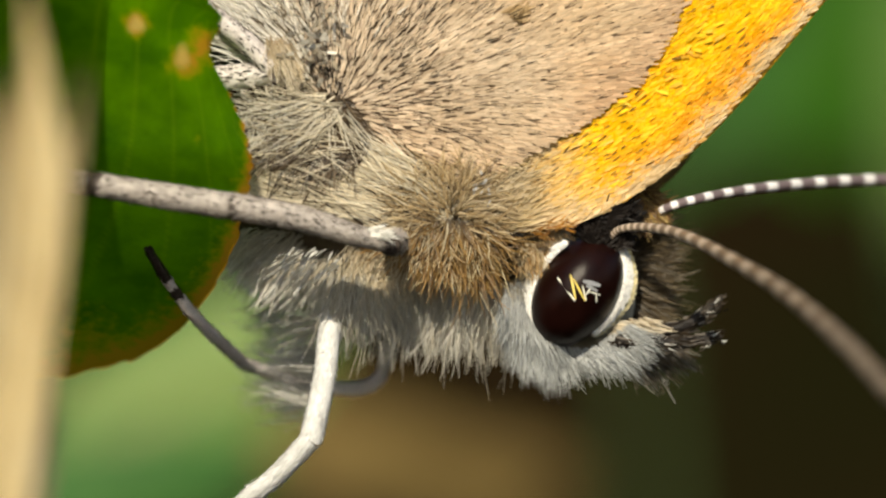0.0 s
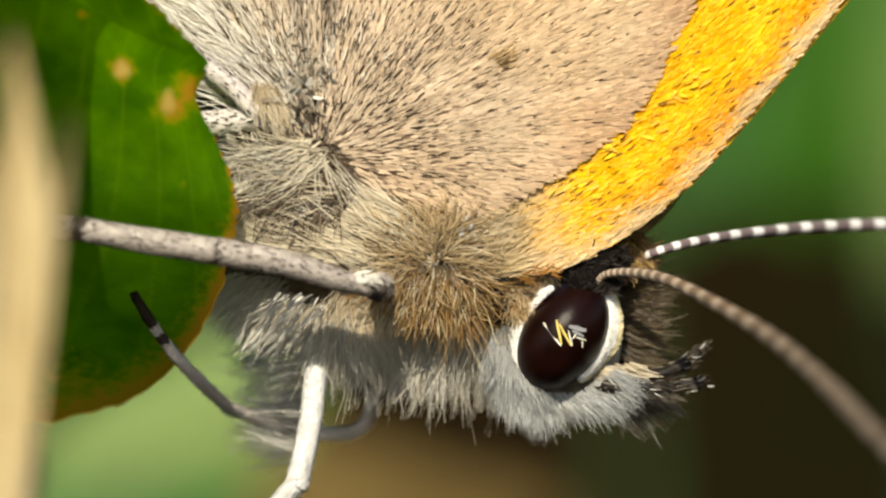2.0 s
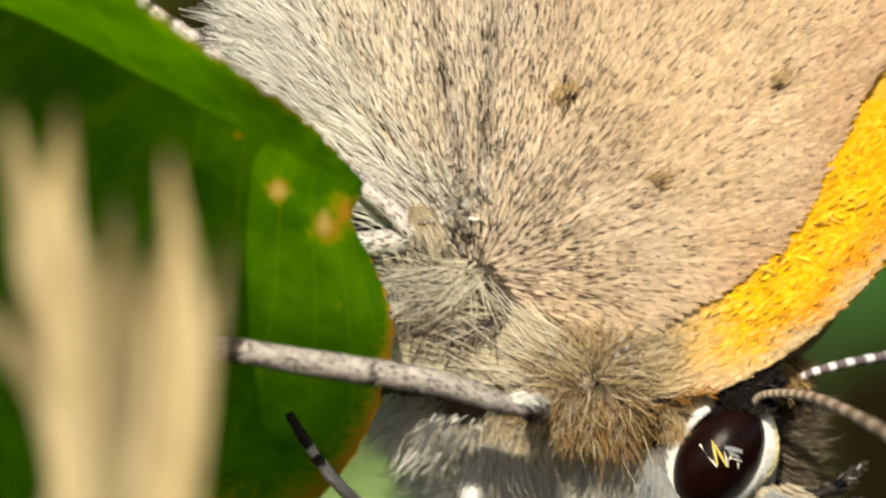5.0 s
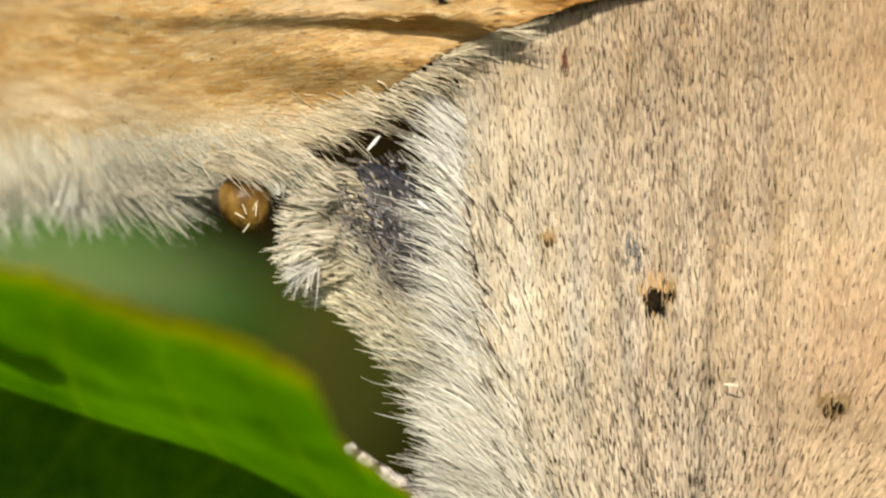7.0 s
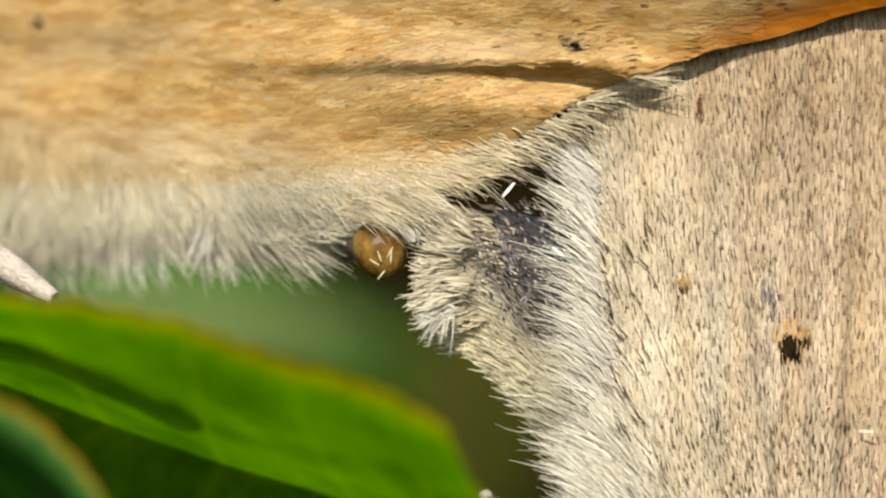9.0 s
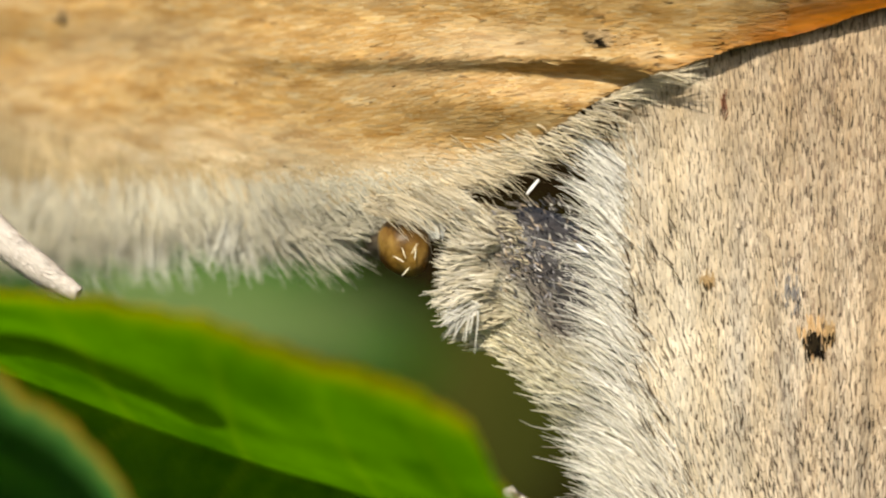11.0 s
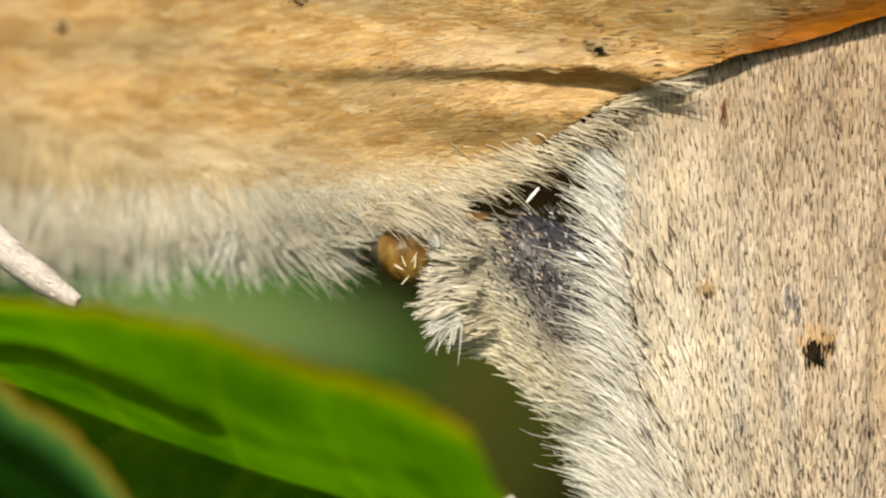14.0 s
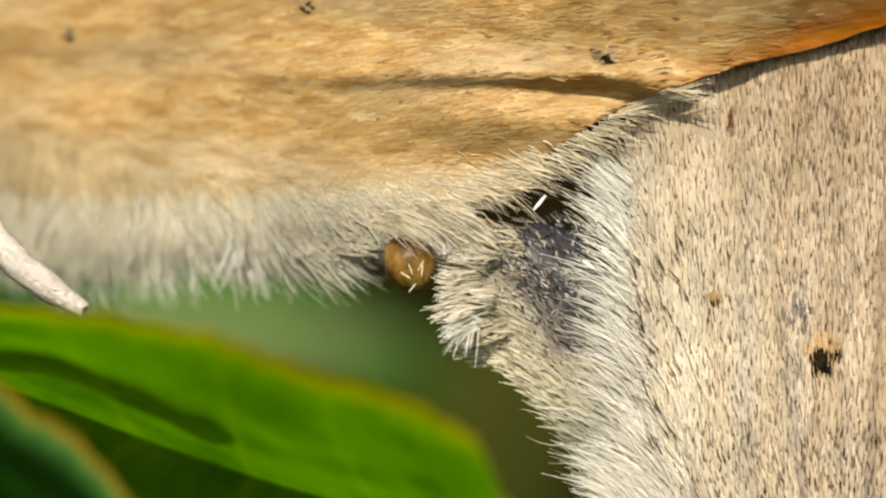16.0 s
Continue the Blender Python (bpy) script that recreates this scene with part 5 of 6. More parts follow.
def build_head(bf):
    head = blob("head", bf, (1440, 190, -1040), (125, 130, 120), M_UNDER, 0, label="head with white eye ring and dark palps")
    ec, turn = np.array([1434.0, 45.0, -1037.0]), -33.0
    blob("eye", head, tuple(ec), (74, 95, 108), M_EYE, turn, "glossy black-brown eye", 0.0, 40, 56)
    c, s = math.cos(math.radians(turn)), math.sin(math.radians(turn))
    # white scales round the eye, broad in front and behind, none at the crown
    n = 15000
    a = RNG.uniform(0, 2 * np.pi, n)
    bear = (np.degrees(a) + turn) % 360
    wide = np.interp(bear, [0, 30, 48, 104, 118, 150, 180, 208, 235, 265, 290, 320, 345, 360], [22, 16, 6, 4, 10, 17, 15, 9, 2, 2, 4, 14, 24, 22])
    rr = RNG.uniform(0, 1, n)
    lx, lz = np.cos(a) * (70 + rr * wide), np.sin(a) * (104 + rr * wide)
    x, z = ec[0] + c * lx - s * lz, ec[2] + s * lx + c * lz
    gap = ((bear > 46) & (bear < 112)) | ((bear > 212) & (bear < 298))
    x, z, a, rr = x[~gap], z[~gap], a[~gap], rr[~gap]
    m = len(x)
    deg = np.degrees(a) + turn + RNG.normal(0, 14, m) + 70
    col = mixcol(m, (0.92, 0.92, 0.90), (0.84, 0.83, 0.80), (0.95, 0.95, 0.94))
    right = (np.cos(a) > 0.3)[:, None]
    col = np.where(right & (rr > 0.7)[:, None], col * np.array([1, 0.90, 0.58]), col)
    blades("eye_ring", head, np.stack([x, 20 - 46 * np.clip((z + 1005) / 60, 0, 1) * (x < ec[0]) + 32 * rr**1.3 + RNG.uniform(-2, 2, m), z], 1), plane_way(deg, -0.05), RNG.uniform(5, 10, m), RNG.uniform(3, 5, m), RNG.uniform(0.2, 0.7, m), col, M_HAIR, roll=0.05, label="white scale ring round the eye")
    # dark crown and face hair
    fur("crown_hair", head, [(1420, -900), (1480, -880), (1530, -900), (1520, -950), (1490, -970), (1440, -945)], 1500, lambda x, z: 60 + 60 * soft(x, z, 25), (16, 40), (3, 6), lambda x, z: 8 + 12 * soft(x, z, 14),
        ((0.004, 0.003, 0.003), (0.012, 0.009, 0.007)), None, -0.3, (0, 0, 0), 40, material=M_BLACK)
    blob("crown", head, (1470, 75, -922), (50, 60, 34), M_BLACK, 30)
    fur("nape_hair", head, [(1490, -860), (1560, -850), (1570, -890), (1520, -915), (1480, -890)], 500, lambda x, z: -40 + 0 * x, (25, 55), (2.5, 4.5), lambda x, z: 60 + 0 * x,
        ((0.22, 0.10, 0.03), (0.10, 0.05, 0.02), (0.5, 0.35, 0.12)), None, -0.2, (0, 0, 0), 30)
    fur("face_hair", head, [(1520, -935), (1545, -950), (1550, -1030), (1535, -1090), (1515, -1080), (1518, -1000)], 1300, lambda x, z: -5 + (z + 1010) * 0.30, (45, 95), (1.6, 2.6), lambda x, z: 110 + 0 * x,
        DARK[:2] + ((0.02, 0.014, 0.008),), ((0.10, 0.07, 0.035), (0.05, 0.035, 0.018), (0.2, 0.15, 0.08)), -0.1, (0, 0.1, 0.05), 20)
    fur("cheek_hair", head, [(1310, -1030), (1342, -1020), (1358, -1075), (1395, -1120), (1450, -1136), (1530, -1095), (1535, -1135), (1430, -1168), (1340, -1150), (1300, -1090)], 2600, lambda x, z: -80 + (x - 1370) * 0.27, (34, 62), (0.9, 1.7), lambda x, z: 38 + 26 * soft(x, z, 24),
        ((0.50, 0.52, 0.52), (0.32, 0.34, 0.35), (0.60, 0.61, 0.60)), ((0.54, 0.56, 0.56), (0.38, 0.40, 0.40)), -0.08, (0, 0.1, 0.02), 12, dim=0.8, clump=44)
    fur("chin_hair", head, [(1490, -1095), (1560, -1085), (1570, -1110), (1500, -1125)], 220, lambda x, z: -24 + 0 * x, (20, 40), (1.8, 3.2), lambda x, z: 50 + 0 * x, GOLD[:1] + CREAM, CREAM, -0.2, (0, 0.1, 0), 16)
    blob("mouth_spot", head, (1380, 60, -1143), (9, 8, 10), M_BLACK)
    for pts, y0 in (([(1510, -1110), (1580, -1112), (1630, -1098), (1660, -1078), (1684, -1060)], 60), ([(1500, -1125), (1570, -1128), (1630, -1128), (1680, -1117)], 30)):
        p3 = [(x, y0 + 10, z) for x, z in pts]
        rad = [16, 15, 12, 9, 5][-len(p3):]
        palp = tube("palp", head, p3, rad, M_BLACK, 12, 40, "dark bristly palp with pale tips")
        line = spline(p3, 100)
        m = 420
        k = RNG.integers(0, 98, m)
        q = line[k] + RNG.normal(0, 6, (m, 3))
        tn = np.gradient(line, axis=0)[k]
        dirn = plane_way(np.degrees(np.arctan2(tn[:, 2], tn[:, 0])) + np.where(RNG.uniform(0, 1, m) < 0.4, RNG.normal(-20, 9, m), RNG.normal(0, 7, m)), RNG.normal(-0.1, 0.12, m))
        pale = (RNG.uniform(0, 1, m) < 0.12)[:, None]
        cc = np.where(pale, mixcol(m, *WHITE) * 0.7, mixcol(m, *DARK) * 0.35)
        hairs("bristle_coat", palp, q, dirn, RNG.uniform(20, 42, m) * (1.1 - k / 125), RNG.uniform(2.0, 3.6, m), RNG.normal(0, 0.06, (m, 3)) + (0, 0, 0.04), cc, cc * 1.2)
    fur("beard", head, [(1540, -1115), (1600, -1120), (1600, -1145), (1530, -1165), (1500, -1150)], 300, lambda x, z: -42 + 0 * x, (40, 78), (1.6, 3.0), lambda x, z: 100 + 30 * soft(x, z, 20),
        DARK, ((0.30, 0.30, 0.29),) + DARK[1:], -0.1, (0, 0, 0.06), 12)
    # stuck scales on the eye, lying on its curve
    def on_eye(px, pz):
        dx, dz = px - ec[0], pz - ec[2]
        return np.array([px, ec[1] - 95 * math.sqrt(max(0.0, 1 - ((c * dx + s * dz) / 74) ** 2 - ((c * dz - s * dx) / 108) ** 2)) - 3, pz])

    tones = ((0.85, 0.84, 0.72), (0.75, 0.58, 0.14), (0.30, 0.31, 0.33))
    for x0, z0, x1, z1, tone, wide in ((1399, 1014, 1430, 1055, 0, 4.2), (1422, 1009, 1431, 1052, 1, 4.6), (1427, 1016, 1448, 1055, 1, 4.4), (1450, 1055, 1443, 1028, 0, 3.4), (1444, 1020, 1475, 1028, 2, 9.0), (1450, 1028, 1470, 1038, 2, 7.0),
                                         (1455, 1039, 1475, 1045, 0, 2.6), (1468, 1045, 1468, 1058, 0, 2.6), (1456, 1034, 1450, 1044, 0, 2.6)):
        p0, p1 = on_eye(x0, -z0), on_eye(x1, -z1)
        span = np.linalg.norm(p1 - p0)
        blades("stuck_scale", head, p0[None], ((p1 - p0) / span)[None], np.array([span]), np.array([wide]), np.array([2.5]), np.array([tones[tone]]), label="pale scale stuck on the eye")
    # feelers
    def rings(count, first, pale, dark, fade=0.0):
        def f(e):
            w = np.clip(np.sin(e * count * 2 * np.pi + first) * 1.5 + 0.15, 0, 1)[:, None]
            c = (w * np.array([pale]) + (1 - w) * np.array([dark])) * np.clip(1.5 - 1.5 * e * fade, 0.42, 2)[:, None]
            return np.where((e < 0.05)[:, None], np.array([[0.012, 0.01, 0.01]]), c)
        return f
    near = [(1492, 40, -962), (1496, 10, -942), (1512, -10, -928), (1555, -50, -925), (1616, -150, -937), (1702, -380, -979), (1812, -720, -1047), (1912, -1050, -1134), (1985, -1300, -1210), (2120, -1700, -1340)]
    n1 = 420
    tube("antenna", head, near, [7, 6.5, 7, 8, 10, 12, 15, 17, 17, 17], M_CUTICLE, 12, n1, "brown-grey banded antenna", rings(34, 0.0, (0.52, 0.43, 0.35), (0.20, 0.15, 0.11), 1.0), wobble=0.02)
    far = [(1530, 120, -930), (1560, 80, -908), (1612, 40, -884), (1712, 120, -862), (1842, 260, -847), (1980, 380, -840), (2120, 480, -842)]
    tube("antenna", head, far, [7, 7, 8, 8.5, 9.5, 10, 10], M_CUTICLE, 12, n1, "black antenna with white bands", rings(19, 1.0, (0.64, 0.62, 0.62), (0.125, 0.095, 0.10)), wobble=0.02)
    blob("antenna_socket", head, (1490, 50, -962), (13, 13, 18), M_BLACK)


def leg(bf, name, pieces, label, tint, speckle=0.45):
    """A leg of jointed pieces, each a scaled limb. tint: colours of the scales."""
    for nm, pts, rad, bands in pieces:
        def col(e, bands=bands):
            m = len(e)
            c = mixcol(m, *tint)
            for lo, hi in bands:
                k = (e > lo) & (e < hi)
                c[k] = mixcol(int(k.sum()), (0.05, 0.035, 0.03), (0.10, 0.08, 0.07))
            return c
        seg = tube(name + "_" + nm, bf, pts, rad, M_CUTICLE, 16, 70, label, col)
        total = np.linalg.norm(np.diff(np.asarray(pts, float), axis=0), axis=1).sum()
        coat("scale_coat", seg, pts, rad, int(total * 11), 11, col, 0.25)
        nb = int(total * speckle)
        if nb < 1:
            continue
        dk = lambda e: mixcol(len(e), (0.03, 0.028, 0.025), (0.12, 0.10, 0.09))
        coat("dark_speckle", seg, pts, np.asarray(rad) * 1.04, nb, 12, dk, 0.4)


BEIGE = ((0.46, 0.41, 0.38), (0.57, 0.52, 0.48), (0.30, 0.265, 0.245))
PALE = ((0.66, 0.64, 0.59), (0.54, 0.52, 0.47), (0.74, 0.72, 0.68))


def build_legs(bf):
    leg(bf, "middle_leg", [
        ("tibia", [(1106, -150, -955), (1040, -175, -938), (940, -190, -908), (822, -200, -887)], [15, 19, 23, 24], [(0.0, 0.07), (0.965, 1.0)]),
        ("tarsus", [(822, -200, -887), (720, -205, -872), (620, -208, -855), (557, -210, -845), (470, -210, -838)], [23, 23, 21, 20, 18], [(0.60, 0.70)]),
        ("femur", [(1100, -135, -955), (1112, -60, -950), (1125, 90, -940)], [19, 22, 22], [(0.0, 0.12)])], "beige speckled leg with dark joints", BEIGE, 0.8)
    leg(bf, "hind_leg", [
        ("tibia", [(893, -70, -645), (850, -66, -598), (800, -60, -558), (690, 10, -462), (610, 60, -392)], [17, 17, 16, 16, 15], []),
        ("tarsus", [(610, 60, -392), (545, 100, -334), (490, 130, -290), (445, 150, -262), (415, 170, -238)], [16, 15, 15, 14, 12], [(0.3, 0.4), (0.58, 0.66), (0.8, 0.9)]),
        ("femur", [(895, -68, -648), (850, -40, -656), (780, 0, -662), (730, 60, -660)], [18, 22, 22, 20], [])], "pale speckled hind leg with banded foot", ((0.70, 0.65, 0.63), (0.56, 0.51, 0.49), (0.78, 0.73, 0.71)), 1.0)
    leg(bf, "fore_leg", [
        ("femur", [(1004, 190, -1000), (997, 70, -1085), (984, -50, -1200), (962, -70, -1300)], [12, 19, 20, 20], []),
        ("tibia", [(962, -80, -1300), (900, -60, -1365), (850, -40, -1405), (780, 0, -1470)], [19, 17, 16, 15], [])], "white scaly foreleg", ((0.70, 0.70, 0.69), (0.63, 0.63, 0.62), (0.75, 0.75, 0.74)), 0.0)
    leg(bf, "folded_leg", [
        ("femur", [(1098, 420, -1130), (1084, 410, -1190), (1040, 400, -1212), (960, 380, -1203), (885, 320, -1180), (842, 270, -1165)], [8, 10, 11, 11, 11, 10], []),
        ("tarsus", [(842, 270, -1165), (785, 140, -1112), (742, 60, -1065), (704, 5, -1012), (677, -45, -968)], [10, 10, 9, 8, 6], [(0.56, 0.64), (0.7, 1.0)])], "grey shaded leg behind the white foreleg", ((0.90, 0.85, 0.84), (0.82, 0.77, 0.76)), 0.0)
    # fine hair trailing from the foreleg
    fur("leg_fringe", bf, [(985, -1020), (1003, -1030), (992, -1120), (978, -1200), (970, -1240), (954, -1235), (960, -1190), (972, -1110)], 230,
        lambda x, z: 176 + 0.05 * (-1020 - z) + 8 * soft(x, z, 26), (70, 130), (1.0, 1.8), lambda x, z: 210 + 50 * soft(x, z, 20), WHITE[1:2] + ((0.38, 0.37, 0.35), (0.5, 0.49, 0.46)), WHITE[1:2] + ((0.5, 0.49, 0.45),), 0.1, (0.05, 0.1, -0.12), 7, clump=20, dim=0.7)


def build_first():
    bf = thing("butterfly", (1090, 120, -880), "tan and golden butterfly perched head down on a leaf", "butterfly", "mating butterflies")
    wing = build_hindwing(bf)
    build_forewing(bf)
    build_body(bf)
    clasper = build_abdomen(bf)
    build_margin(wing)
    build_head(bf)
    build_legs(bf)
    return clasper


CLASPER = build_first()


# ---- the second butterfly, turned away ----
REAR_OUT = [(-1000, 246), (-445, 250), (-145, 262), (155, 280), (355, 340), (455, 388), (562, 456), (635, 494), (718, 519), (808, 552), (941, 583), (1078, 626), (1400, 720), (1500, 1200), (900, 1500), (0, 1500), (-900, 1300), (-1100, 700)]
CREASE = spline([(-100, 545), (95, 535), (330, 536), (555, 532), (660, 516), (720, 520), (775, 545), (905, 594)], 120)


def rear_depth(x, z):
    zc = np.interp(x, CREASE[:, 0], CREASE[:, 1])
    amp = np.interp(x, [-150, 95, 450, 640, 760, 900], [0, 20, 46, 66, 30, 0])
    d = z - zc
    fold = np.where(d > 0, np.exp(-((d / 60) ** 2)), np.exp(-((d / 20) ** 2)))
    belly = -26 * np.exp(-(((x - 500) / 260) ** 2) - ((z - 455) / 48) ** 2)
    droop = (25 + 60 * np.clip((100 - x) / 400, 0, 1)) * np.clip((380 - z) / 120, 0, 1.2) ** 2
    k = 1 / (1 + np.exp((380 - x) / 70))
    lean = 0.78 * 25 * np.log1p(np.exp(np.clip((z - 560) / 25, -30, 12))) * k
    return -36 - lean + 0.85 * 60 * np.log1p(np.exp(np.clip((260 - x) / 60, -30, 25))) + droop - amp * fold + belly - 12 * soft(x * 0.4, z * 1.6, 60, 2.0) + 1 * soft(x, z, 24, 1.0)


def build_second():
    bf = thing("butterfly", (-900, 1400, 430), "orange-tan butterfly mating, seen by its fringed hindwing", "butterfly", "mating butterflies")
    wing = wing_sheet("hindwing", bf, (300, 900), REAR_OUT, rear_depth, M_MEMBRANE_TAN, "orange-tan hindwing with dark dots and pale fringe", 260, 70)
    out = spline(REAR_OUT, 300, True)
    q = scatter(out, 190000)
    q = q[(q[:, 1] < 760) & (q[:, 0] > -700)]
    x, z = q[:, 0], q[:, 1]
    m = len(x)
    edge = np.interp(x, [-445, -145, 155, 355, 455, 562, 635, 718, 808, 941, 1078], [268, 286, 306, 345, 388, 456, 494, 519, 552, 583, 626])
    h = z - edge
    pale = np.clip(1 - (h - 5 - 18 * soft(x, z, 60)) / np.interp(x, [-445, -100, 100, 500], [230, 130, 56, 18]), 0, 1)[:, None] * (x < 640)[:, None]
    ora = mixcol(m, (0.52, 0.31, 0.10), (0.57, 0.37, 0.16), (0.46, 0.26, 0.08), (0.54, 0.42, 0.24))
    cre = mixcol(m, (0.68, 0.58, 0.42), (0.56, 0.46, 0.32), (0.76, 0.68, 0.52))
    # slight shading of the wing's left part put into its cream scales
    cre = cre * (1 - 0.26 * np.clip((-20 - x) / 350, 0, 1))[:, None]
    col = ora * (1 - pale) + cre * pale
    hot = np.clip(1.15 - h / np.interp(x, [650, 1000], [26, 90]), 0, 1)[:, None] * np.clip((x - 640) / 240, 0, 1)[:, None]
    col = col * (1 - hot) + np.array([[0.66, 0.22, 0.015]]) * hot
    fleck = (soft(x * 0.4, z, 9, 2.0) + 0.8 * soft(x * 0.35, z, 4.5, 4.0))[:, None]
    col = col * (1 + 0.22 * fleck * np.array([[0.7, 1.0, 1.5]]))
    dull = np.clip(soft(x * 0.35, z, 34, 6.0), 0, 1)[:, None] * 0.35
    col = col * (1 - dull) + np.array([[0.52, 0.44, 0.31]]) * dull
    deg = 2 + 9 * soft(x, z, 120, 1.0) + RNG.normal(0, 6, m) - 22 * pale[:, 0]
    end = np.stack([x, z], 1) + 42 * plane_way(deg)[:, [0, 2]]
    kept = inside(end[:, 0], end[:, 1], out)
    x, z, deg, col, m = x[kept], z[kept], deg[kept], col[kept], int(kept.sum())
    way_on, out_on = lay(rear_depth, x, z, deg, -0.006)
    blades("scale_cover", wing, np.stack([x, rear_depth(x, z) - RNG.uniform(0, 1.2, m), z], 1), way_on, RNG.uniform(26, 50, m), RNG.uniform(2.6, 5.0, m), RNG.uniform(0.1, 0.4, m), col, roll=0.02, up=out_on)["kind"] = "stuff"
    k = RNG.uniform(0, 1, m) < 0.0022 * (1 + soft(x, z, 30, 3.0))
    mk = int(k.sum())
    blades("dark_speckle", wing, np.stack([x[k], rear_depth(x[k], z[k]) - 6, z[k]], 1), plane_way(deg[k], -0.05), RNG.uniform(10, 22, mk), RNG.uniform(1.6, 2.8, mk), RNG.uniform(1, 2, mk), mixcol(mk, (0.12, 0.07, 0.03), (0.32, 0.20, 0.09)))["kind"] = "stuff"
    spots_on(wing, "wing_spot", rear_depth, [(-383, 614, 14, 1), (568, 570, 12, 1), (36, 664, 16, 1), (550, 580, 9, 0)], lambda x, z: 5 + 0 * x)

    def way(x, z):
        return np.interp(x, [-450, -250, -80, 80, 250, 400, 600, 760], [-86, -74, -52, -28, -18, -14, -9, -4])

    base = [(-620, 320), (-445, 325), (-145, 312), (155, 322), (300, 345), (400, 376), (440, 394), (455, 390), (440, 376), (420, 364), (400, 350), (355, 334), (155, 296), (-145, 270), (-445, 252), (-620, 250)]
    top_tan = ((0.50, 0.40, 0.24), lambda x, z: np.clip((z - np.interp(x, [-620, -145, 100, 300, 420], [272, 284, 306, 336, 368])) / 60, 0, 1))
    fur("upper_fringe", wing, [(-620, 410), (-445, 408), (-300, 390), (-145, 358), (60, 345), (230, 356), (330, 372), (330, 348), (155, 312), (-145, 286), (-445, 268), (-620, 262)], 3600,
        lambda x, z: 0.8 * way(x, z), (34, 66), (1.5, 2.7), lambda x, z: rear_depth(x, z) - 3, SAND + ((0.56, 0.36, 0.14),), SAND[:2] + CREAM[:1], -0.05, (0.02, 0.06, -0.03), 13, 160, jitter=20, dim=0.85, clump=40, blend=top_tan, material=M_FRINGE)
    fur("margin_fringe", wing, base, 7000, way, (45, 92), (1.3, 2.6), lambda x, z: rear_depth(x, z) - 4, WHITE[1:2] + ((0.70, 0.66, 0.53), (0.54, 0.51, 0.41)), ((0.74, 0.69, 0.55), (0.80, 0.77, 0.66)) + WHITE[1:2], -0.09, (0.02, 0.10, -0.05), 13, 160, jitter=12, dim=0.82, clump=50, material=M_FRINGE,
        blend=((0.70, 0.58, 0.39), lambda x, z: np.clip((x - 180) / 200, 0, 0.7)), grow=lambda x, z: np.interp(x, [-200, 100, 230, 330, 430], [1.05, 1.0, 0.8, 0.55, 0.45]))
    fur("lower_fringe", wing, [(-160, 290), (60, 298), (205, 312), (222, 270), (180, 236), (60, 222), (-20, 226), (-160, 244)], 2300, lambda x, z: np.interp(x, [-160, 0, 100, 200], [-52, -36, -24, -14]), (70, 118), (1.4, 2.6), lambda x, z: rear_depth(x, z) - 2,
        ((0.72, 0.67, 0.54), (0.80, 0.76, 0.65), (0.64, 0.60, 0.49)), ((0.78, 0.74, 0.62),) + WHITE[:1], -0.06, (0.06, 0.06, 0.0), 11, 80, jitter=6, clump=40, material=M_FRINGE)
    fur("long_fringe", wing, [(-460, 262), (-250, 270), (-60, 285), (-80, 255), (-300, 235), (-460, 230)], 520, lambda x, z: -72 + 18 * soft(x, z, 30), (70, 125), (1.8, 3.0), lambda x, z: rear_depth(x, z) + 5,
        WHITE, None, -0.02, (0.05, 0.05, 0), 18, 80, material=M_FRINGE)
    # thin row of hair along the upper edge
    fur("tan_fringe", wing, [(300, 336), (400, 366), (470, 402), (562, 458), (635, 496), (690, 514), (694, 504), (635, 486), (562, 444), (470, 386), (400, 350), (300, 324)], 1050, lambda x, z: -14 + (x - 400) * 0.03, (44, 96), (1.2, 2.1), lambda x, z: rear_depth(x, z) - 5,
        CREAM[:2] + SAND[1:2], CREAM[:2] + ((0.86, 0.78, 0.58),), -0.05, (0.0, 0.08, -0.05), 12, 120, dim=0.7)
    fur("dark_fringe", wing, [(330, 330), (455, 380), (562, 446), (650, 486), (562, 420), (450, 356)], 110, lambda x, z: -12 + 0 * x, (40, 84), (2.0, 3.4), lambda x, z: rear_depth(x, z) + 12,
        DARK, TAN, -0.05, (0.0, 0.1, 0.0), 14, 80)
    ab = tube("abdomen", bf, [(-900, 1400, 430), (-500, 1040, 400), (-100, 560, 322), (60, 400, 270), (150, 270, 240), (222, 70, 212)], [120, 110, 94, 84, 58, 30], M_BODY, 24, 60, "dark abdomen mostly hidden by the fringe")
    blob("abdomen_tip", ab, (227, 0, 202), (46, 50, 55), M_AMBER, 28, label="glossy amber abdomen tip", bumps=0.03)
    fur("over_fringe", wing, [(150, 290), (230, 300), (290, 312), (300, 290), (240, 262), (160, 262)], 240, lambda x, z: -24 + 8 * soft(x, z, 20), (44, 80), (1.3, 2.3), lambda x, z: -56 + 0.4 * np.clip(200 - x, 0, 60),
        CREAM[:2] + SAND[1:2], CREAM[:2] + WHITE[:1], -0.04, (0.02, 0.06, -0.06), 11, 60, dim=0.75, material=M_FRINGE)
    q = np.array([(230, 182, 110), (240, 190, 60), (226, 176, 150), (246, 180, 85), (236, 166, 230)], float)
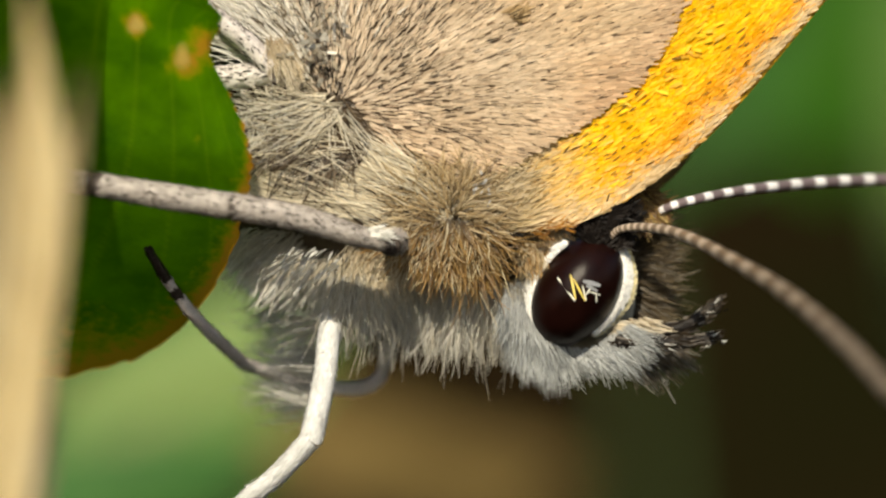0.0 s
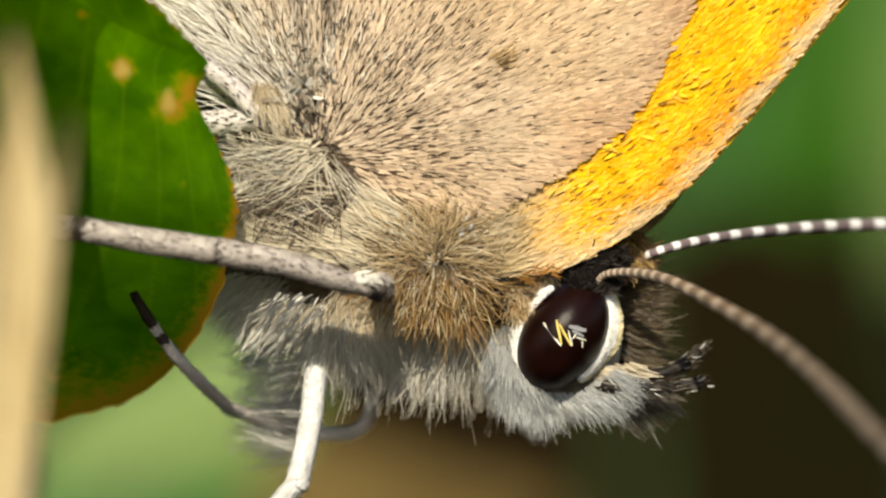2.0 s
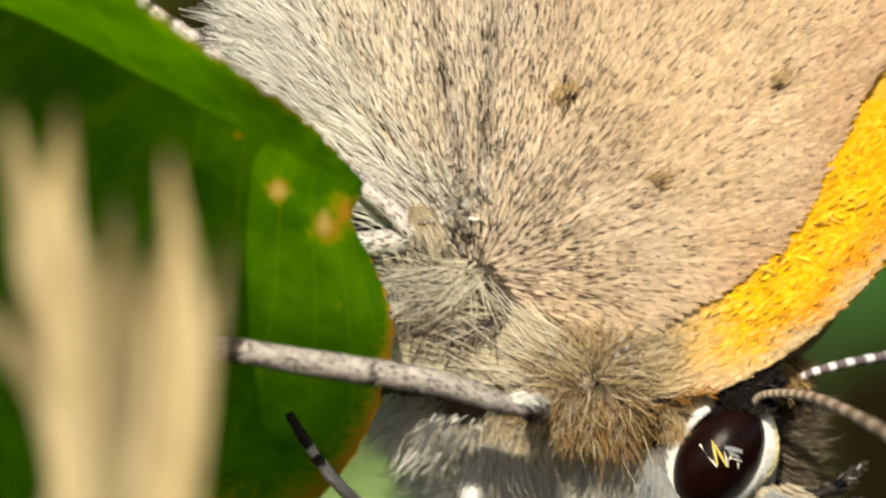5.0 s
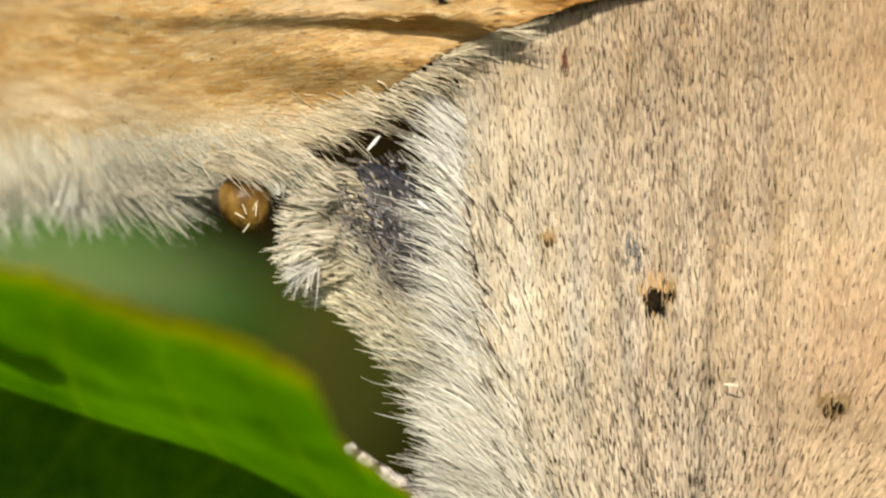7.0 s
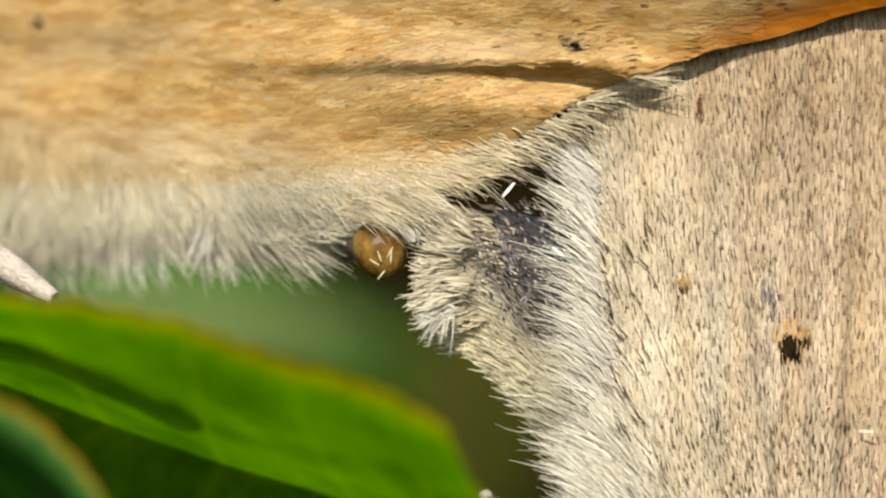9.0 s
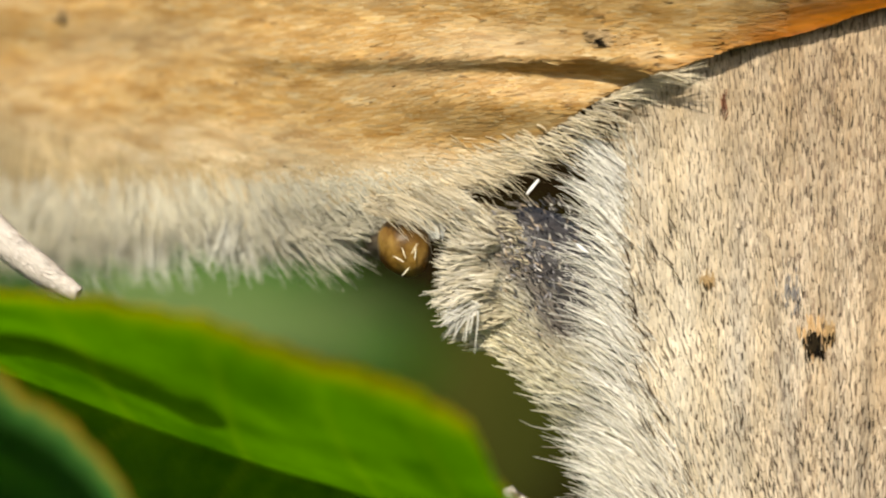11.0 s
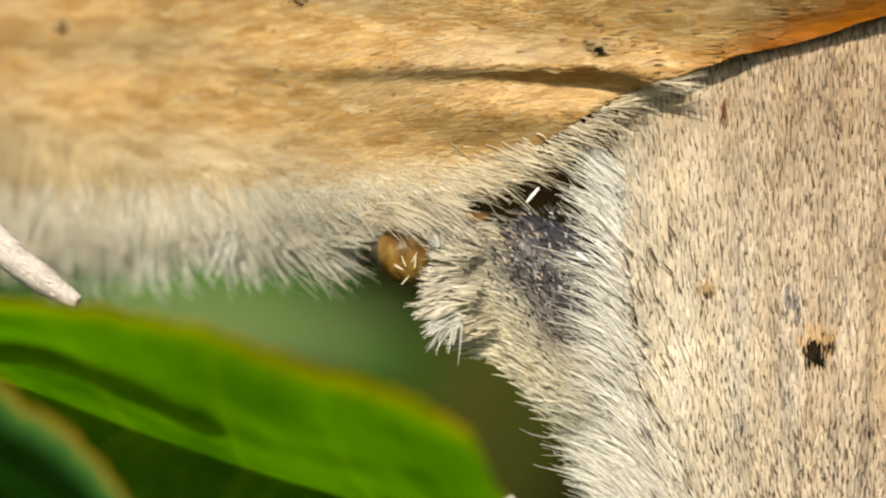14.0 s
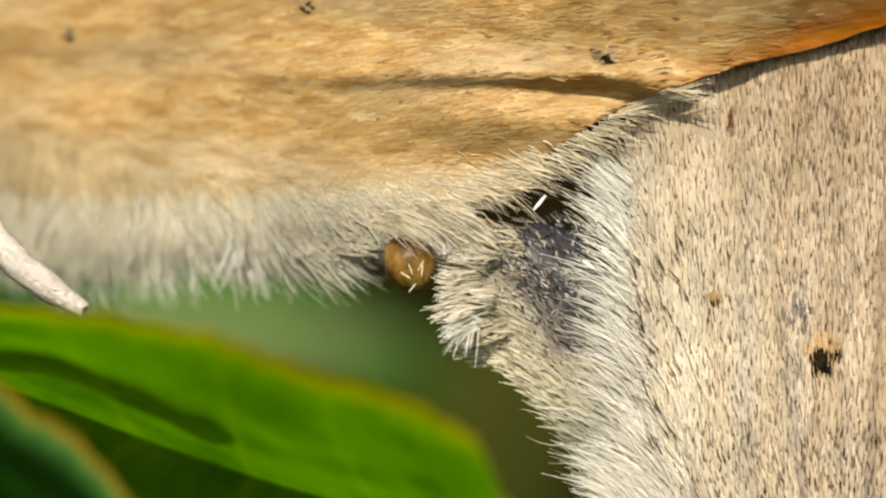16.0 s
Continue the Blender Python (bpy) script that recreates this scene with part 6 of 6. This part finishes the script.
    single_scales("loose_scale_or_glint", ab, np.stack([q[:, 0], np.full(5, -52.0), q[:, 1]], 1), plane_way(q[:, 2]), np.full(5, 20.0), np.full(5, 2.4), np.full(5, 3.0), mixcol(5, (0.9, 0.85, 0.7), (0.8, 0.7, 0.5)))
    # white flaps and a brown plate beside the tip
    q = np.array([(262, 252, -64), (276, 262, -74), (290, 262, -84), (300, 250, -98), (268, 240, -52)], float)
    single_scales("white_flap", ab, np.stack([q[:, 0], np.array([-34.0, -38, -36, -32, -40]), q[:, 1]], 1), plane_way(q[:, 2], -0.1), np.array([40.0, 46, 42, 36, 30]), np.array([6.0, 8, 6, 5, 5]), np.full(5, 5.0), mixcol(5, (0.56, 0.56, 0.54), (0.44, 0.45, 0.43)))
    blob("brown_plate", ab, (338, 30, 262), (48, 34, 17), M_AMBER, 10, bumps=0.04)
    blob("thorax", bf, (-1150, 1650, 430), (300, 190, 190), M_BODY)
    foot = [(x, leaf_y(x, z) + 230, z) for x, z in ((-585, 90), (-480, 84), (-405, 76), (-325, 60), (-250, 30), (-185, 10), (-140, 0))]
    leg(bf, "leg", [("tibia", [(-800, 400, 380), (-700, -200, 230), (-600, foot[0][1] + 150, 110), foot[0]], [24, 24, 23, 20], []), ("tarsus", foot, [30, 29, 30, 29, 30, 26, 18], [(0.9, 1.0)])], "white scaly leg resting on top of the leaf", PALE)
    leg(bf, "leg", [("tibia", [(-590, 200, 420), (-535, 110, 285), (-480, 70, 212), (-420, 40, 164), (-358, 20, 122)], [26, 26, 27, 25, 14], []),
                    ("femur", [(-590, 200, 420), (-700, 380, 400), (-900, 400, 400)], [22, 24, 24], [])], "white scaly leg standing on the leaf", ((0.66, 0.61, 0.58), (0.58, 0.53, 0.50)), 0.0)


build_second()


def motions():
    """The clasper's brush swells towards the other butterfly and sinks back."""
    rows = [(0.0, 0, 0), (9.6, 0, 0), (12.1, 0, 0), (12.7, -3, 0), (13.0, -5, -1), (13.3, -3, -4), (13.6, -20, -2), (13.9, -29, -5), (14.5, -29, -7), (15.0, -25, -9), (15.5, -13, -2), (16.0, -11, 2)]
    walk(CLASPER, [(t, pose(dx * U, 0, dz * U)) for t, dx, dz in rows])


motions()
